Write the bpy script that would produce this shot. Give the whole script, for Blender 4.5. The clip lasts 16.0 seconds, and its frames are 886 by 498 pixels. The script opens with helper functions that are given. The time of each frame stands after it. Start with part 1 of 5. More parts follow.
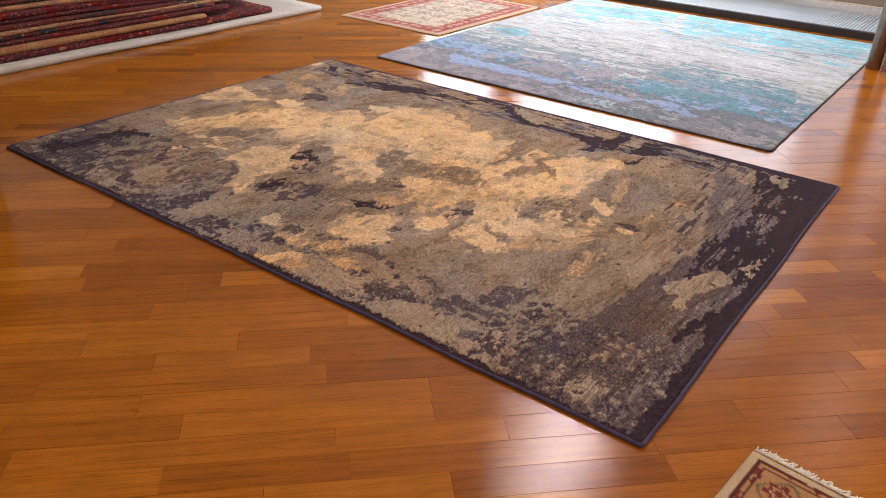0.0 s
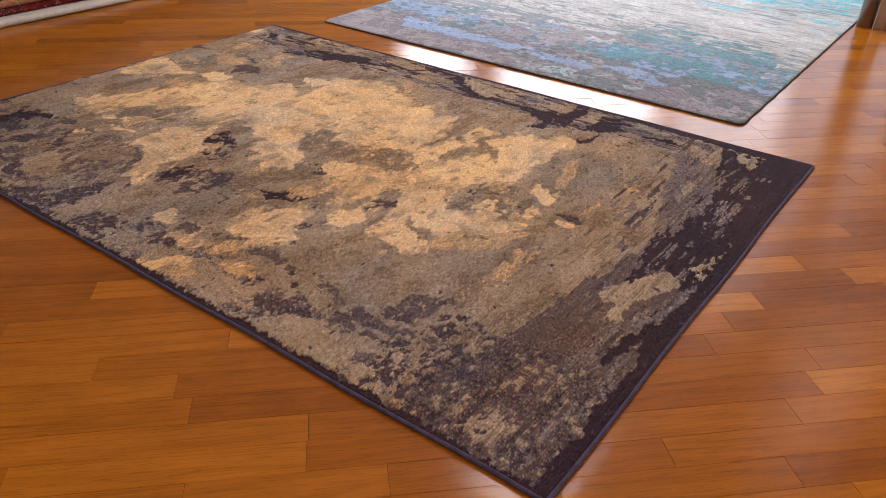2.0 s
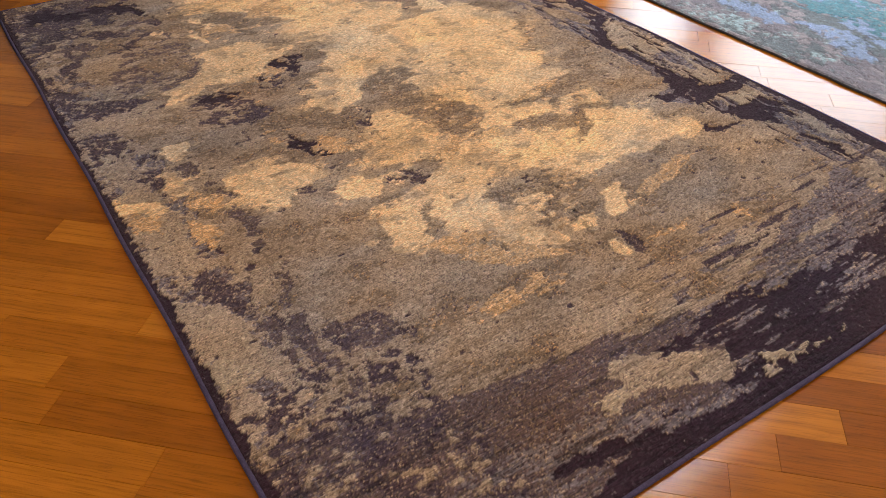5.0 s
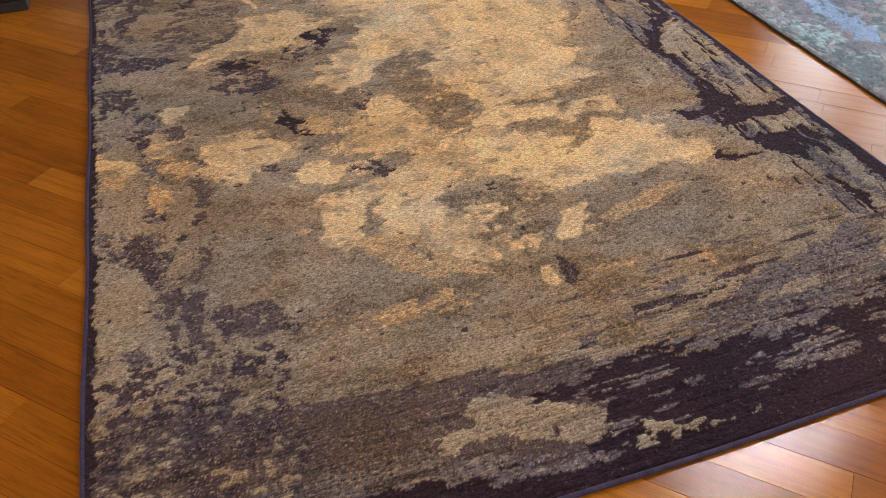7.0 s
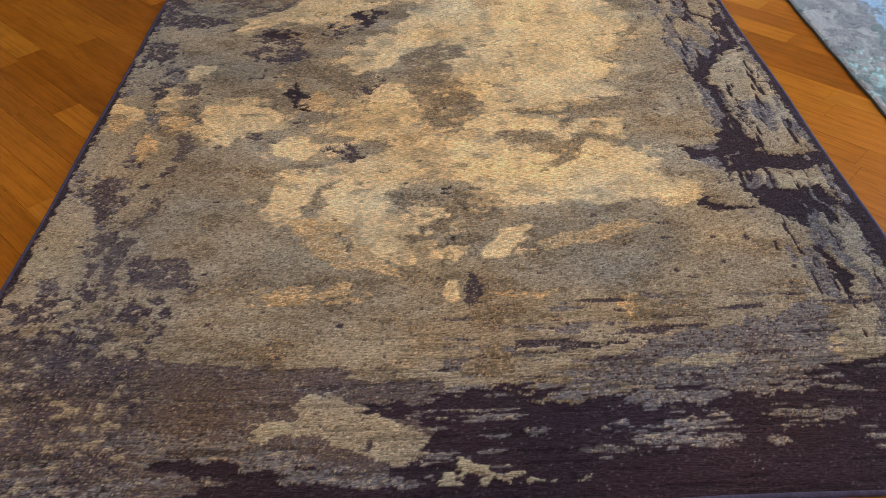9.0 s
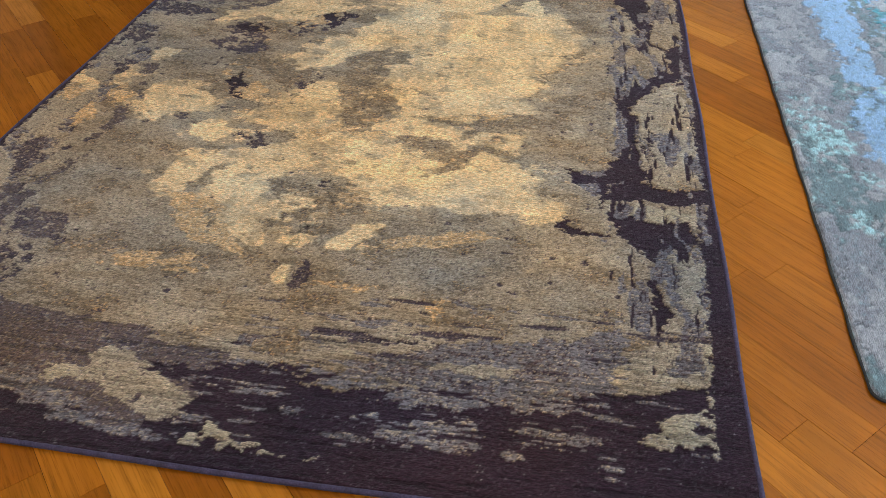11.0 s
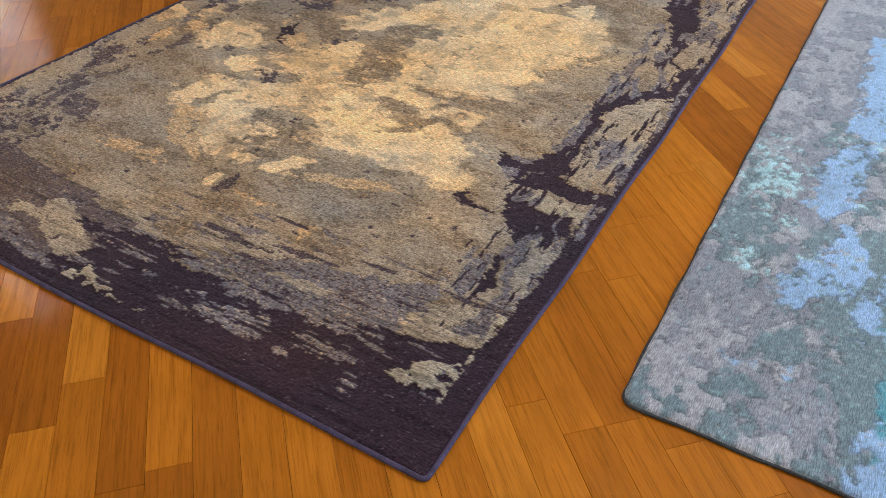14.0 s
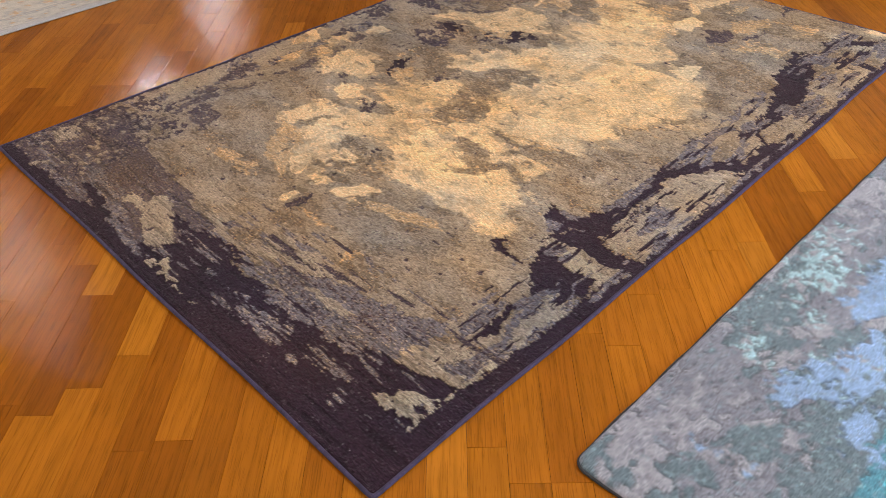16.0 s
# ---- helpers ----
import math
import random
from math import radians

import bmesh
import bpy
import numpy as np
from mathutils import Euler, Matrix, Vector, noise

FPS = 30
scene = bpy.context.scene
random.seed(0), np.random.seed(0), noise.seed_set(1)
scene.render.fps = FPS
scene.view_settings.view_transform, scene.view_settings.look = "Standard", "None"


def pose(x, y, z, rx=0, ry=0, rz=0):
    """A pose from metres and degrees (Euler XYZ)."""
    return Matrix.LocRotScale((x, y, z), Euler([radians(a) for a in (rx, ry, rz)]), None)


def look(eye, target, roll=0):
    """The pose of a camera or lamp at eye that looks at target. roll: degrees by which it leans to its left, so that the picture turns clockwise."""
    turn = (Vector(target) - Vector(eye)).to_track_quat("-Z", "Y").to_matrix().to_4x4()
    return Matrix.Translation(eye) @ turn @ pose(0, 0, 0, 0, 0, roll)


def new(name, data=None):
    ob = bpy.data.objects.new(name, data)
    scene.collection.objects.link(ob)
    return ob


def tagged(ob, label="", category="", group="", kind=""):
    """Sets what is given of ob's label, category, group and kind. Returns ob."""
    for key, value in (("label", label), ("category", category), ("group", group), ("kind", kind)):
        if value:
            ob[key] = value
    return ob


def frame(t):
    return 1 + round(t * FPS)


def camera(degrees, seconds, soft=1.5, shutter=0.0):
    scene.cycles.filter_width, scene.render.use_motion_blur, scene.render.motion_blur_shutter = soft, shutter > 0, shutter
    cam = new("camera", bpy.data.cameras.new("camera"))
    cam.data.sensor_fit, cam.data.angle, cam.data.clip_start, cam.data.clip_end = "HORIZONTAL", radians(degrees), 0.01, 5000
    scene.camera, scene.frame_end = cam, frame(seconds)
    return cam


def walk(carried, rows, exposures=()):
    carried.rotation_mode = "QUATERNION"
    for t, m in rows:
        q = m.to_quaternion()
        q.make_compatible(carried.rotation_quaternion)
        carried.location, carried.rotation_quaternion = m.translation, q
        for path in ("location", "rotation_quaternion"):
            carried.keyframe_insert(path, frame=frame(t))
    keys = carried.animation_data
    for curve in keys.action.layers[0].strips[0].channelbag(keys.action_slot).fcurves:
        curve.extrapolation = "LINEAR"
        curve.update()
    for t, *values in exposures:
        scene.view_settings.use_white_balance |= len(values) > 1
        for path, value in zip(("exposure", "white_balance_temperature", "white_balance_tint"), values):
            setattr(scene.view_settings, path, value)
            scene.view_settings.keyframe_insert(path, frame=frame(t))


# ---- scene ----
cam = camera(59.5, 16.0, 0.85)
PATH = [
    (0, (0.303, 0.945, 1.302), (-0.593, 2.197, 0.469), 2.3),
    (0.5, (0.295, 0.999, 1.324), (-0.567, 2.260, 0.470), 1.9),
    (1, (0.323, 1.116, 1.322), (-0.530, 2.370, 0.449), 1.6),
    (1.5, (0.330, 1.247, 1.283), (-0.515, 2.501, 0.402), 1.9),
    (2, (0.327, 1.394, 1.268), (-0.546, 2.604, 0.354), 1.5),
    (2.5, (0.295, 1.537, 1.237), (-0.624, 2.693, 0.298), 2.1),
    (3, (0.284, 1.685, 1.186), (-0.705, 2.766, 0.229), 2.9),
    (3.5, (0.247, 1.793, 1.151), (-0.777, 2.825, 0.175), 4.0),
    (4, (0.231, 1.926, 1.152), (-0.819, 2.884, 0.131), 4.2),
    (4.5, (0.267, 2.040, 1.179), (-0.813, 2.926, 0.124), 2.8),
    (4.7, (0.304, 2.114, 1.206), (-0.798, 2.947, 0.132), 1.7),
    (6.8, (0.502, 2.749, 1.248), (-0.739, 3.185, 0.095), -1.8),
    (7, (0.515, 2.804, 1.244), (-0.740, 3.199, 0.091), -1.8),
    (7.5, (0.545, 2.951, 1.247), (-0.734, 3.231, 0.087), -2.4),
    (8, (0.557, 3.123, 1.261), (-0.727, 3.282, 0.082), -2.9),
    (8.2, (0.556, 3.183, 1.257), (-0.730, 3.307, 0.077), -2.8),
    (10.3, (0.633, 3.795, 1.193), (-0.702, 3.650, 0.071), -1.5),
    (10.5, (0.637, 3.861, 1.202), (-0.696, 3.696, 0.081), -1.4),
    (10.7, (0.627, 3.924, 1.206), (-0.704, 3.728, 0.087), -0.6),
    (11, (0.612, 4.044, 1.223), (-0.703, 3.805, 0.094), -1.2),
    (11.5, (0.622, 4.200, 1.214), (-0.684, 3.868, 0.097), -1.0),
    (12, (0.608, 4.358, 1.230), (-0.671, 3.949, 0.109), -1.2),
    (12.5, (0.597, 4.478, 1.235), (-0.656, 4.013, 0.106), -0.9),
    (13, (0.614, 4.681, 1.240), (-0.605, 4.118, 0.117), -0.7),
    (13.5, (0.600, 4.806, 1.246), (-0.589, 4.176, 0.128), -0.9),
    (14, (0.572, 4.906, 1.253), (-0.584, 4.219, 0.134), -0.5),
    (14.5, (0.550, 5.020, 1.271), (-0.547, 4.234, 0.157), -0.6),
    (15, (0.524, 5.133, 1.300), (-0.507, 4.255, 0.191), -0.5),
    (15.5, (0.481, 5.162, 1.339), (-0.520, 4.241, 0.237), -0.5),
    (16, (0.401, 5.245, 1.412), (-0.537, 4.253, 0.317), -2.1),
]
# the clip's camera drifts from a warm to a cooler balance as it turns from the windows
BALANCE = ((0.0, 0.69, 6700, 17), (1.5, 0.66, 6700, 17), (3.0, 0.44, 6750, 20), (4.0, 0.8, 6750, 18), (4.6, 0.77, 6600, 14), (7.0, 0.58, 6180, 6), (8.2, 0.59, 5920, 0), (10.3, 0.69, 5470, -7), (13.0, 0.83, 5500, -6), (14.5, 0.81, 5850, 1), (16.0, 0.89, 6080, 5))
walk(cam, [(t, look(eye, target, roll)) for t, eye, target, roll in PATH], BALANCE)

# ---- light ----
world = bpy.data.worlds.new("sky")
scene.world = world
world.use_nodes = True
wn = world.node_tree
sky = wn.nodes.new("ShaderNodeTexSky")
sky.sky_type, sky.sun_disc = "NISHITA", False
sky.sun_elevation, sky.sun_rotation = radians(38), radians(200)
wn.links.new(sky.outputs[0], wn.nodes["Background"].inputs[0])
wn.nodes["Background"].inputs[1].default_value = 0.1


def area_lamp(name, m, sx, sy, watts, color):
    data = bpy.data.lights.new(name, "AREA")
    data.shape, data.size, data.size_y, data.energy, data.color = "RECTANGLE", sx, sy, watts, color
    ob = new(name, data)
    ob.matrix_world = m
    return tagged(ob, kind="structure")


DAY = (0.86, 0.94, 1.0)
WARM = (1.0, 0.87, 0.79)
CEIL = 3.7
WINDOW_Y = 8.6
WINDOWS = ((-5.45, -4.48), (-4.1, -2.2), (-2.1, -0.2), (-0.1, 2.4))   # glazed bays of the street front
# daylight that comes in at each stretch of glass; towards the east it looks onto a shaded doorway
SKYLIGHT = ((-5.45, -4.48, 1.0), (-4.1, -2.2, 1.0), (-2.1, -1.05, 0.48), (-1.05, -0.2, 0.13), (-0.1, 2.4, 0.06))
for x0, x1, share in SKYLIGHT:
    area_lamp("window_light", pose((x0 + x1) / 2, WINDOW_Y - 0.14, 1.85, -90, 0, 0), x1 - x0 - 0.06, 2.7, 40 * share * (x1 - x0), DAY)
# the 80 W lamp and the two at x 2.4 are added unseen fill
LAMPS_AND_FILL = ((-1.9, 5.95, 46), (-0.05, 7.95, 0.7), (-0.67, -2.4, 6), (-3.0, -3.0, 80), (-6.1, -7.3, 18), (2.4, 0.2, 26), (2.4, 2.8, 26))
for x, y, watts in LAMPS_AND_FILL:
    area_lamp("lamp_light", pose(x, y, CEIL - 0.1), 0.42, 0.42, watts, WARM)

# ---- materials ----


def node_material(name):
    m = bpy.data.materials.new(name)
    m.use_nodes = True
    return m, m.node_tree.nodes, m.node_tree.links, m.node_tree.nodes["Principled BSDF"]


def mix_rgb(N, L, fac, a, b, blend="MIX"):
    n = N.new("ShaderNodeMix")
    n.data_type, n.blend_type = "RGBA", blend
    for i, v in ((0, fac), (6, a), (7, b)):
        if isinstance(v, bpy.types.NodeSocket):
            L.new(v, n.inputs[i])
        else:
            n.inputs[i].default_value = (*v, 1) if isinstance(v, tuple) else v
    return n.outputs[2]


def ramp(N, L, src, *stops):
    n = N.new("ShaderNodeValToRGB")
    e = n.color_ramp.elements
    while len(e) < len(stops):
        e.new(0.5)
    for s, (p, c) in zip(e, stops):
        s.position, s.color = p, (*c, 1) if isinstance(c, tuple) else (c, c, c, 1)
    L.new(src, n.inputs[0])
    return n.outputs[0]


def tex_noise(N, L, vec, scale, detail=3.0, rough=0.55, stretch=None):
    if stretch:
        mp = N.new("ShaderNodeMapping")
        mp.inputs["Scale"].default_value = stretch
        L.new(vec, mp.inputs[0])
        vec = mp.outputs[0]
    n = N.new("ShaderNodeTexNoise")
    n.inputs["Scale"].default_value, n.inputs["Detail"].default_value, n.inputs["Roughness"].default_value = scale, detail, rough
    L.new(vec, n.inputs[0])
    return n.outputs[0]


def bump(N, L, P, height, strength, dist):
    b = N.new("ShaderNodeBump")
    b.inputs["Strength"].default_value, b.inputs["Distance"].default_value = strength, dist
    L.new(height, b.inputs["Height"])
    L.new(b.outputs[0], P.inputs["Normal"])


def oak(name, per_island):
    """Varnished honey oak; grain along local x, each board with its own tone."""
    m, N, L, P = node_material(name)
    if per_island:
        rnd = N.new("ShaderNodeNewGeometry").outputs["Random Per Island"]
    else:
        rnd = N.new("ShaderNodeObjectInfo").outputs["Random"]
    tc = N.new("ShaderNodeTexCoord").outputs["Object"]
    off = N.new("ShaderNodeVectorMath")
    off.operation = "SCALE"
    off.inputs[0].default_value = (37.0, 91.0, 13.0)
    L.new(rnd, off.inputs["Scale"])
    add = N.new("ShaderNodeVectorMath")
    L.new(tc, add.inputs[0])
    L.new(off.outputs[0], add.inputs[1])
    v = add.outputs[0]
    tone = ramp(N, L, rnd, (0.0, (0.26, 0.076, 0.005)), (0.12, (0.312, 0.096, 0.006)), (0.35, (0.355, 0.114, 0.007)), (0.6, (0.385, 0.125, 0.008)), (0.9, (0.42, 0.142, 0.009)), (1.0, (0.48, 0.176, 0.015)))
    cathedral = N.new("ShaderNodeTexWave")
    cathedral.wave_type, cathedral.bands_direction = "BANDS", "Y"
    mp = N.new("ShaderNodeMapping")
    mp.inputs["Scale"].default_value = (0.9, 6.0, 1.0)
    L.new(v, mp.inputs[0])
    L.new(mp.outputs[0], cathedral.inputs[0])
    for key, val in (("Scale", 1.3), ("Distortion", 16.0), ("Detail", 4.0), ("Detail Scale", 0.8)):
        cathedral.inputs[key].default_value = val
    band = ramp(N, L, cathedral.outputs["Fac"], (0.0, 0.60), (0.22, 0.92), (0.5, 1.02), (1.0, 1.08))
    pores = tex_noise(N, L, v, 1.0, 3, 0.6, (16.0, 360.0, 1.0))
    pore = ramp(N, L, pores, (0.36, 0.40), (0.46, 1.0), (1.0, 1.06))
    blot = ramp(N, L, tex_noise(N, L, v, 5.0, 2), (0.3, 0.85), (0.7, 1.1))
    c = mix_rgb(N, L, 0.28, tone, band, "MULTIPLY")
    lines = tex_noise(N, L, v, 1.0, 4, 0.7, (4.0, 170.0, 1.0))
    c = mix_rgb(N, L, 0.45, c, ramp(N, L, lines, (0.36, 0.55), (0.48, 0.99), (0.7, 1.1)), "MULTIPLY")
    c = mix_rgb(N, L, 0.4, c, pore, "MULTIPLY")
    c = mix_rgb(N, L, 0.8, c, blot, "MULTIPLY")
    L.new(c, P.inputs["Base Color"])
    scuff = tex_noise(N, L, N.new("ShaderNodeNewGeometry").outputs["Position"], 2.3, 4, 0.6)
    L.new(ramp(N, L, scuff, (0.3, 0.075), (0.7, 0.16)), P.inputs["Roughness"])
    P.inputs["IOR"].default_value = 1.34
    P.inputs["Coat Weight"].default_value = 0.03
    P.inputs["Coat Roughness"].default_value = 0.16
    wobble = tex_noise(N, L, v, 1.0, 2, 0.5, (7.0, 26.0, 1.0))
    scratch = tex_noise(N, L, N.new("ShaderNodeNewGeometry").outputs["Position"], 1.0, 3, 0.7, (26.0, 300.0, 1.0))
    rough = N.new("ShaderNodeMath")
    rough.operation = "MULTIPLY_ADD"
    rough.inputs[1].default_value = 0.75
    L.new(scratch, rough.inputs[0])
    L.new(wobble, rough.inputs[2])
    bump(N, L, P, rough.outputs[0], 0.12, 0.004)
    return m


def pile_material(name, streak, rough=0.92, fine=1.0, sheen=0.07):
    """Wool and silk pile; colour from the drawn design, with fine rows of knots."""
    m, N, L, P = node_material(name)
    at = N.new("ShaderNodeVertexColor")
    at.layer_name = "design"
    tc = N.new("ShaderNodeTexCoord").outputs["Object"]
    rows = tex_noise(N, L, tc, 1.0, 2, 0.6, streak)
    tuft = tex_noise(N, L, tc, 520.0, 2, 0.7)
    c = mix_rgb(N, L, 0.85 * fine, at.outputs[0], ramp(N, L, rows, (0.34, 0.5), (0.5, 1.0), (0.66, 1.5)), "MULTIPLY")
    c = mix_rgb(N, L, 0.7 * fine, c, ramp(N, L, tuft, (0.3, 0.5), (0.5, 1.0), (0.72, 1.5)), "MULTIPLY")
    L.new(c, P.inputs["Base Color"])
    P.inputs["Roughness"].default_value = rough
    P.inputs["Specular IOR Level"].default_value = 0.06
    P.inputs["Sheen Weight"].default_value = sheen
    P.inputs["Sheen Roughness"].default_value = 0.5
    s = N.new("ShaderNodeMath")
    L.new(rows, s.inputs[0])
    L.new(tuft, s.inputs[1])
    bump(N, L, P, s.outputs[0], 0.7, 0.004)
    return m


def plain(name, color, rough=0.5, metal=0.0, scale=30.0, vary=0.15, bumpy=0.1):
    m, N, L, P = node_material(name)
    tc = N.new("ShaderNodeTexCoord").outputs["Object"]
    n = tex_noise(N, L, tc, scale, 4, 0.6)
    n2 = tex_noise(N, L, tc, scale * 0.12, 2, 0.5)
    c = mix_rgb(N, L, 1.0, color, ramp(N, L, n, (0.3, 1 - vary), (0.7, 1 + vary)), "MULTIPLY")
    c = mix_rgb(N, L, 0.7, c, ramp(N, L, n2, (0.3, 1 - vary), (0.7, 1 + vary)), "MULTIPLY")
    L.new(c, P.inputs["Base Color"])
    P.inputs["Roughness"].default_value, P.inputs["Metallic"].default_value = rough, metal
    if bumpy:
        bump(N, L, P, n, bumpy, 0.004)
    return m


def oriental(name, ground, second, third, accent):
    """Knotted rug seen on its folded edge: a ground with bands of small repeated motifs."""
    m, N, L, P = node_material(name)
    tc = N.new("ShaderNodeTexCoord").outputs["Object"]
    rnd = N.new("ShaderNodeObjectInfo").outputs["Random"]
    off = N.new("ShaderNodeVectorMath")
    off.operation = "SCALE"
    off.inputs[0].default_value = (3.0, 17.0, 5.0)
    L.new(rnd, off.inputs["Scale"])
    add = N.new("ShaderNodeVectorMath")
    L.new(tc, add.inputs[0])
    L.new(off.outputs[0], add.inputs[1])
    mp = N.new("ShaderNodeMapping")
    mp.inputs["Scale"].default_value = (34.0, 24.0, 40.0)
    L.new(add.outputs[0], mp.inputs[0])
    v = N.new("ShaderNodeTexVoronoi")
    v.inputs["Scale"].default_value, v.inputs["Randomness"].default_value = 1.0, 0.95
    v.distance = "MANHATTAN"
    L.new(mp.outputs[0], v.inputs[0])
    motif = ramp(N, L, v.outputs["Distance"], (0.0, accent), (0.2, accent), (0.25, second), (0.4, second), (0.45, ground), (0.72, ground), (0.76, third), (1.0, third))
    sep = N.new("ShaderNodeSeparateColor")
    L.new(v.outputs["Color"], sep.inputs[0])
    cell = ramp(N, L, sep.outputs[0], (0.0, 0.0), (0.25, 0.0), (0.3, 1.0), (1.0, 1.0))
    c = mix_rgb(N, L, cell, mix_rgb(N, L, 0.75, motif, ground), motif)
    patch = tex_noise(N, L, add.outputs[0], 5.0, 3, 0.6)
    c = mix_rgb(N, L, ramp(N, L, patch, (0.52, 0.0), (0.56, 1.0)), c, mix_rgb(N, L, cell, third, motif))
    v2 = N.new("ShaderNodeTexVoronoi")
    v2.inputs["Scale"].default_value = 2.1
    L.new(mp.outputs[0], v2.inputs[0])
    small = ramp(N, L, v2.outputs["Distance"], (0.0, second), (0.2, second), (0.26, ground), (0.46, ground), (0.52, accent), (1.0, third))
    where = tex_noise(N, L, add.outputs[0], 7.0, 2, 0.5)
    c = mix_rgb(N, L, ramp(N, L, where, (0.40, 0.0), (0.46, 0.9)), c, small)
    fuzz = tex_noise(N, L, tc, 260.0, 2, 0.6)
    c = mix_rgb(N, L, 0.6, c, ramp(N, L, fuzz, (0.3, 0.65), (0.7, 1.25)), "MULTIPLY")
    L.new(c, P.inputs["Base Color"])
    P.inputs["Roughness"].default_value = 0.95
    P.inputs["Specular IOR Level"].default_value = 0.15
    bump(N, L, P, fuzz, 0.4, 0.003)
    return m


M_OAK, M_OAK_FAR = oak("oak_board", False), oak("oak_board_far", True)
M_GAP = plain("joint_dark", (0.09, 0.035, 0.012), 0.8, 0, 20, 0.2, 0)
M_RUG = pile_material("wool_silk_pile", (480.0, 60.0, 1.0))
M_BLUE = pile_material("blue_pile", (60.0, 480.0, 1.0), fine=0.8, sheen=0.13)
M_ORIENT = pile_material("fine_pile", (300.0, 300.0, 1.0), fine=0.4)
M_CORD = plain("violet_cord", (0.052, 0.037, 0.082), 0.85, 0, 300, 0.4, 0.6)
M_CORD_DARK = plain("charcoal_cord", (0.04, 0.038, 0.042), 0.9, 0, 300, 0.4, 0.6)
M_BACK = plain("rug_backing", (0.35, 0.3, 0.22), 0.95, 0, 150, 0.2, 0.3)
M_FRINGE = plain("cotton_fringe", (0.72, 0.66, 0.54), 0.95, 0, 200, 0.15, 0.4)
M_FELT = plain("pale_wool", (0.48, 0.45, 0.41), 0.95, 0, 60, 0.12, 0.4)
M_WALL = plain("wall_plaster", (0.74, 0.70, 0.62), 0.9, 0, 8, 0.05, 0.1)
M_CEIL = plain("ceiling_paint", (0.58, 0.55, 0.51), 0.9, 0, 6, 0.03, 0.05)
M_ALU = plain("bronze_aluminium", (0.42, 0.37, 0.32), 0.38, 0.85, 40, 0.08, 0.03)
M_STEEL = plain("grille_steel", (0.72, 0.76, 0.78), 0.4, 0.5, 60, 0.1, 0.03)
M_BLACK = plain("black_lacquer", (0.012, 0.013, 0.013), 0.32, 0, 40, 0.2, 0.05)
M_RAIL = plain("dark_rail", (0.035, 0.035, 0.038), 0.5, 0, 40, 0.2, 0.05)
M_PAVE = plain("pavement_stone", (0.45, 0.45, 0.44), 0.85, 0, 3, 0.12, 0.2)
M_GLASS, gN, gL, gP = node_material("clear_glass")
gP.inputs["Transmission Weight"].default_value, gP.inputs["Roughness"].default_value, gP.inputs["IOR"].default_value = 1.0, 0.0, 1.45
M_LAMP, lN, lL, lP = node_material("lamp_diffuser")
lP.inputs["Emission Color"].default_value, lP.inputs["Emission Strength"].default_value = (*WARM, 1), 6.0

# ---- mesh helpers ----


def mesh_of(name, bm, material):
    me = bpy.data.meshes.new(name)
    bm.to_mesh(me)
    bm.free()
    me.materials.append(material)
    return me


def part(name, bm, material, parent, label=""):
    ob = new(name, mesh_of(name, bm, material))
    ob.parent = parent
    return tagged(ob, label)


def thing(name, label, category, at=(0, 0, 0), turn=0, group="", kind=""):
    ob = new(name)
    ob.matrix_world = pose(*at, 0, 0, turn)
    return tagged(ob, label, category, group, kind)


def box(bm, x0, x1, y0, y1, z0, z1, bevel=0.0):
    r = bmesh.ops.create_cube(bm, size=1.0)
    bmesh.ops.transform(bm, verts=r["verts"], matrix=Matrix.Translation(((x0 + x1) / 2, (y0 + y1) / 2, (z0 + z1) / 2)) @ Matrix.Diagonal((x1 - x0, y1 - y0, z1 - z0, 1)))
    if bevel:
        edges = list({e for v in r["verts"] for e in v.link_edges})
        bmesh.ops.bevel(bm, geom=edges, offset=bevel, segments=2, affect="EDGES", profile=0.5)
    return bm


def boxes(*dims, bevel=0.0):
    bm = bmesh.new()
    for d in dims:
        box(bm, *d, bevel=bevel)
    return bm


def tube(points, radius, sides=8, closed=False, squash=1.0):
    """A cord along points; the ends are closed by caps."""
    bm = bmesh.new()
    rings, n = [], len(points)
    for i, p in enumerate(points):
        a = points[(i - 1) % n] if closed or i else p
        b = points[(i + 1) % n] if closed or i < n - 1 else p
        d = (Vector(b) - Vector(a)).normalized()
        side = Vector((-d.y, d.x, 0)).normalized() if abs(d.z) < 0.95 else Vector((1, 0, 0))
        up = d.cross(side)
        rings.append([bm.verts.new(Vector(p) + radius * (math.cos(2 * math.pi * k / sides) * side + squash * math.sin(2 * math.pi * k / sides) * up)) for k in range(sides)])
    for i in range(n if closed else n - 1):
        r, s = rings[i], rings[(i + 1) % n]
        for k in range(sides):
            f = bm.faces.new((r[k], r[(k + 1) % sides], s[(k + 1) % sides], s[k]))
            f.smooth = True
    if not closed:
        bm.faces.new(rings[0])
        bm.faces.new(rings[-1])
    bmesh.ops.recalc_face_normals(bm, faces=bm.faces)
    return bm


# ---- drawn designs: smooth noise and hand-drawn patches on a fine grid ----
TABLE = np.random.RandomState(7).rand(256, 256)


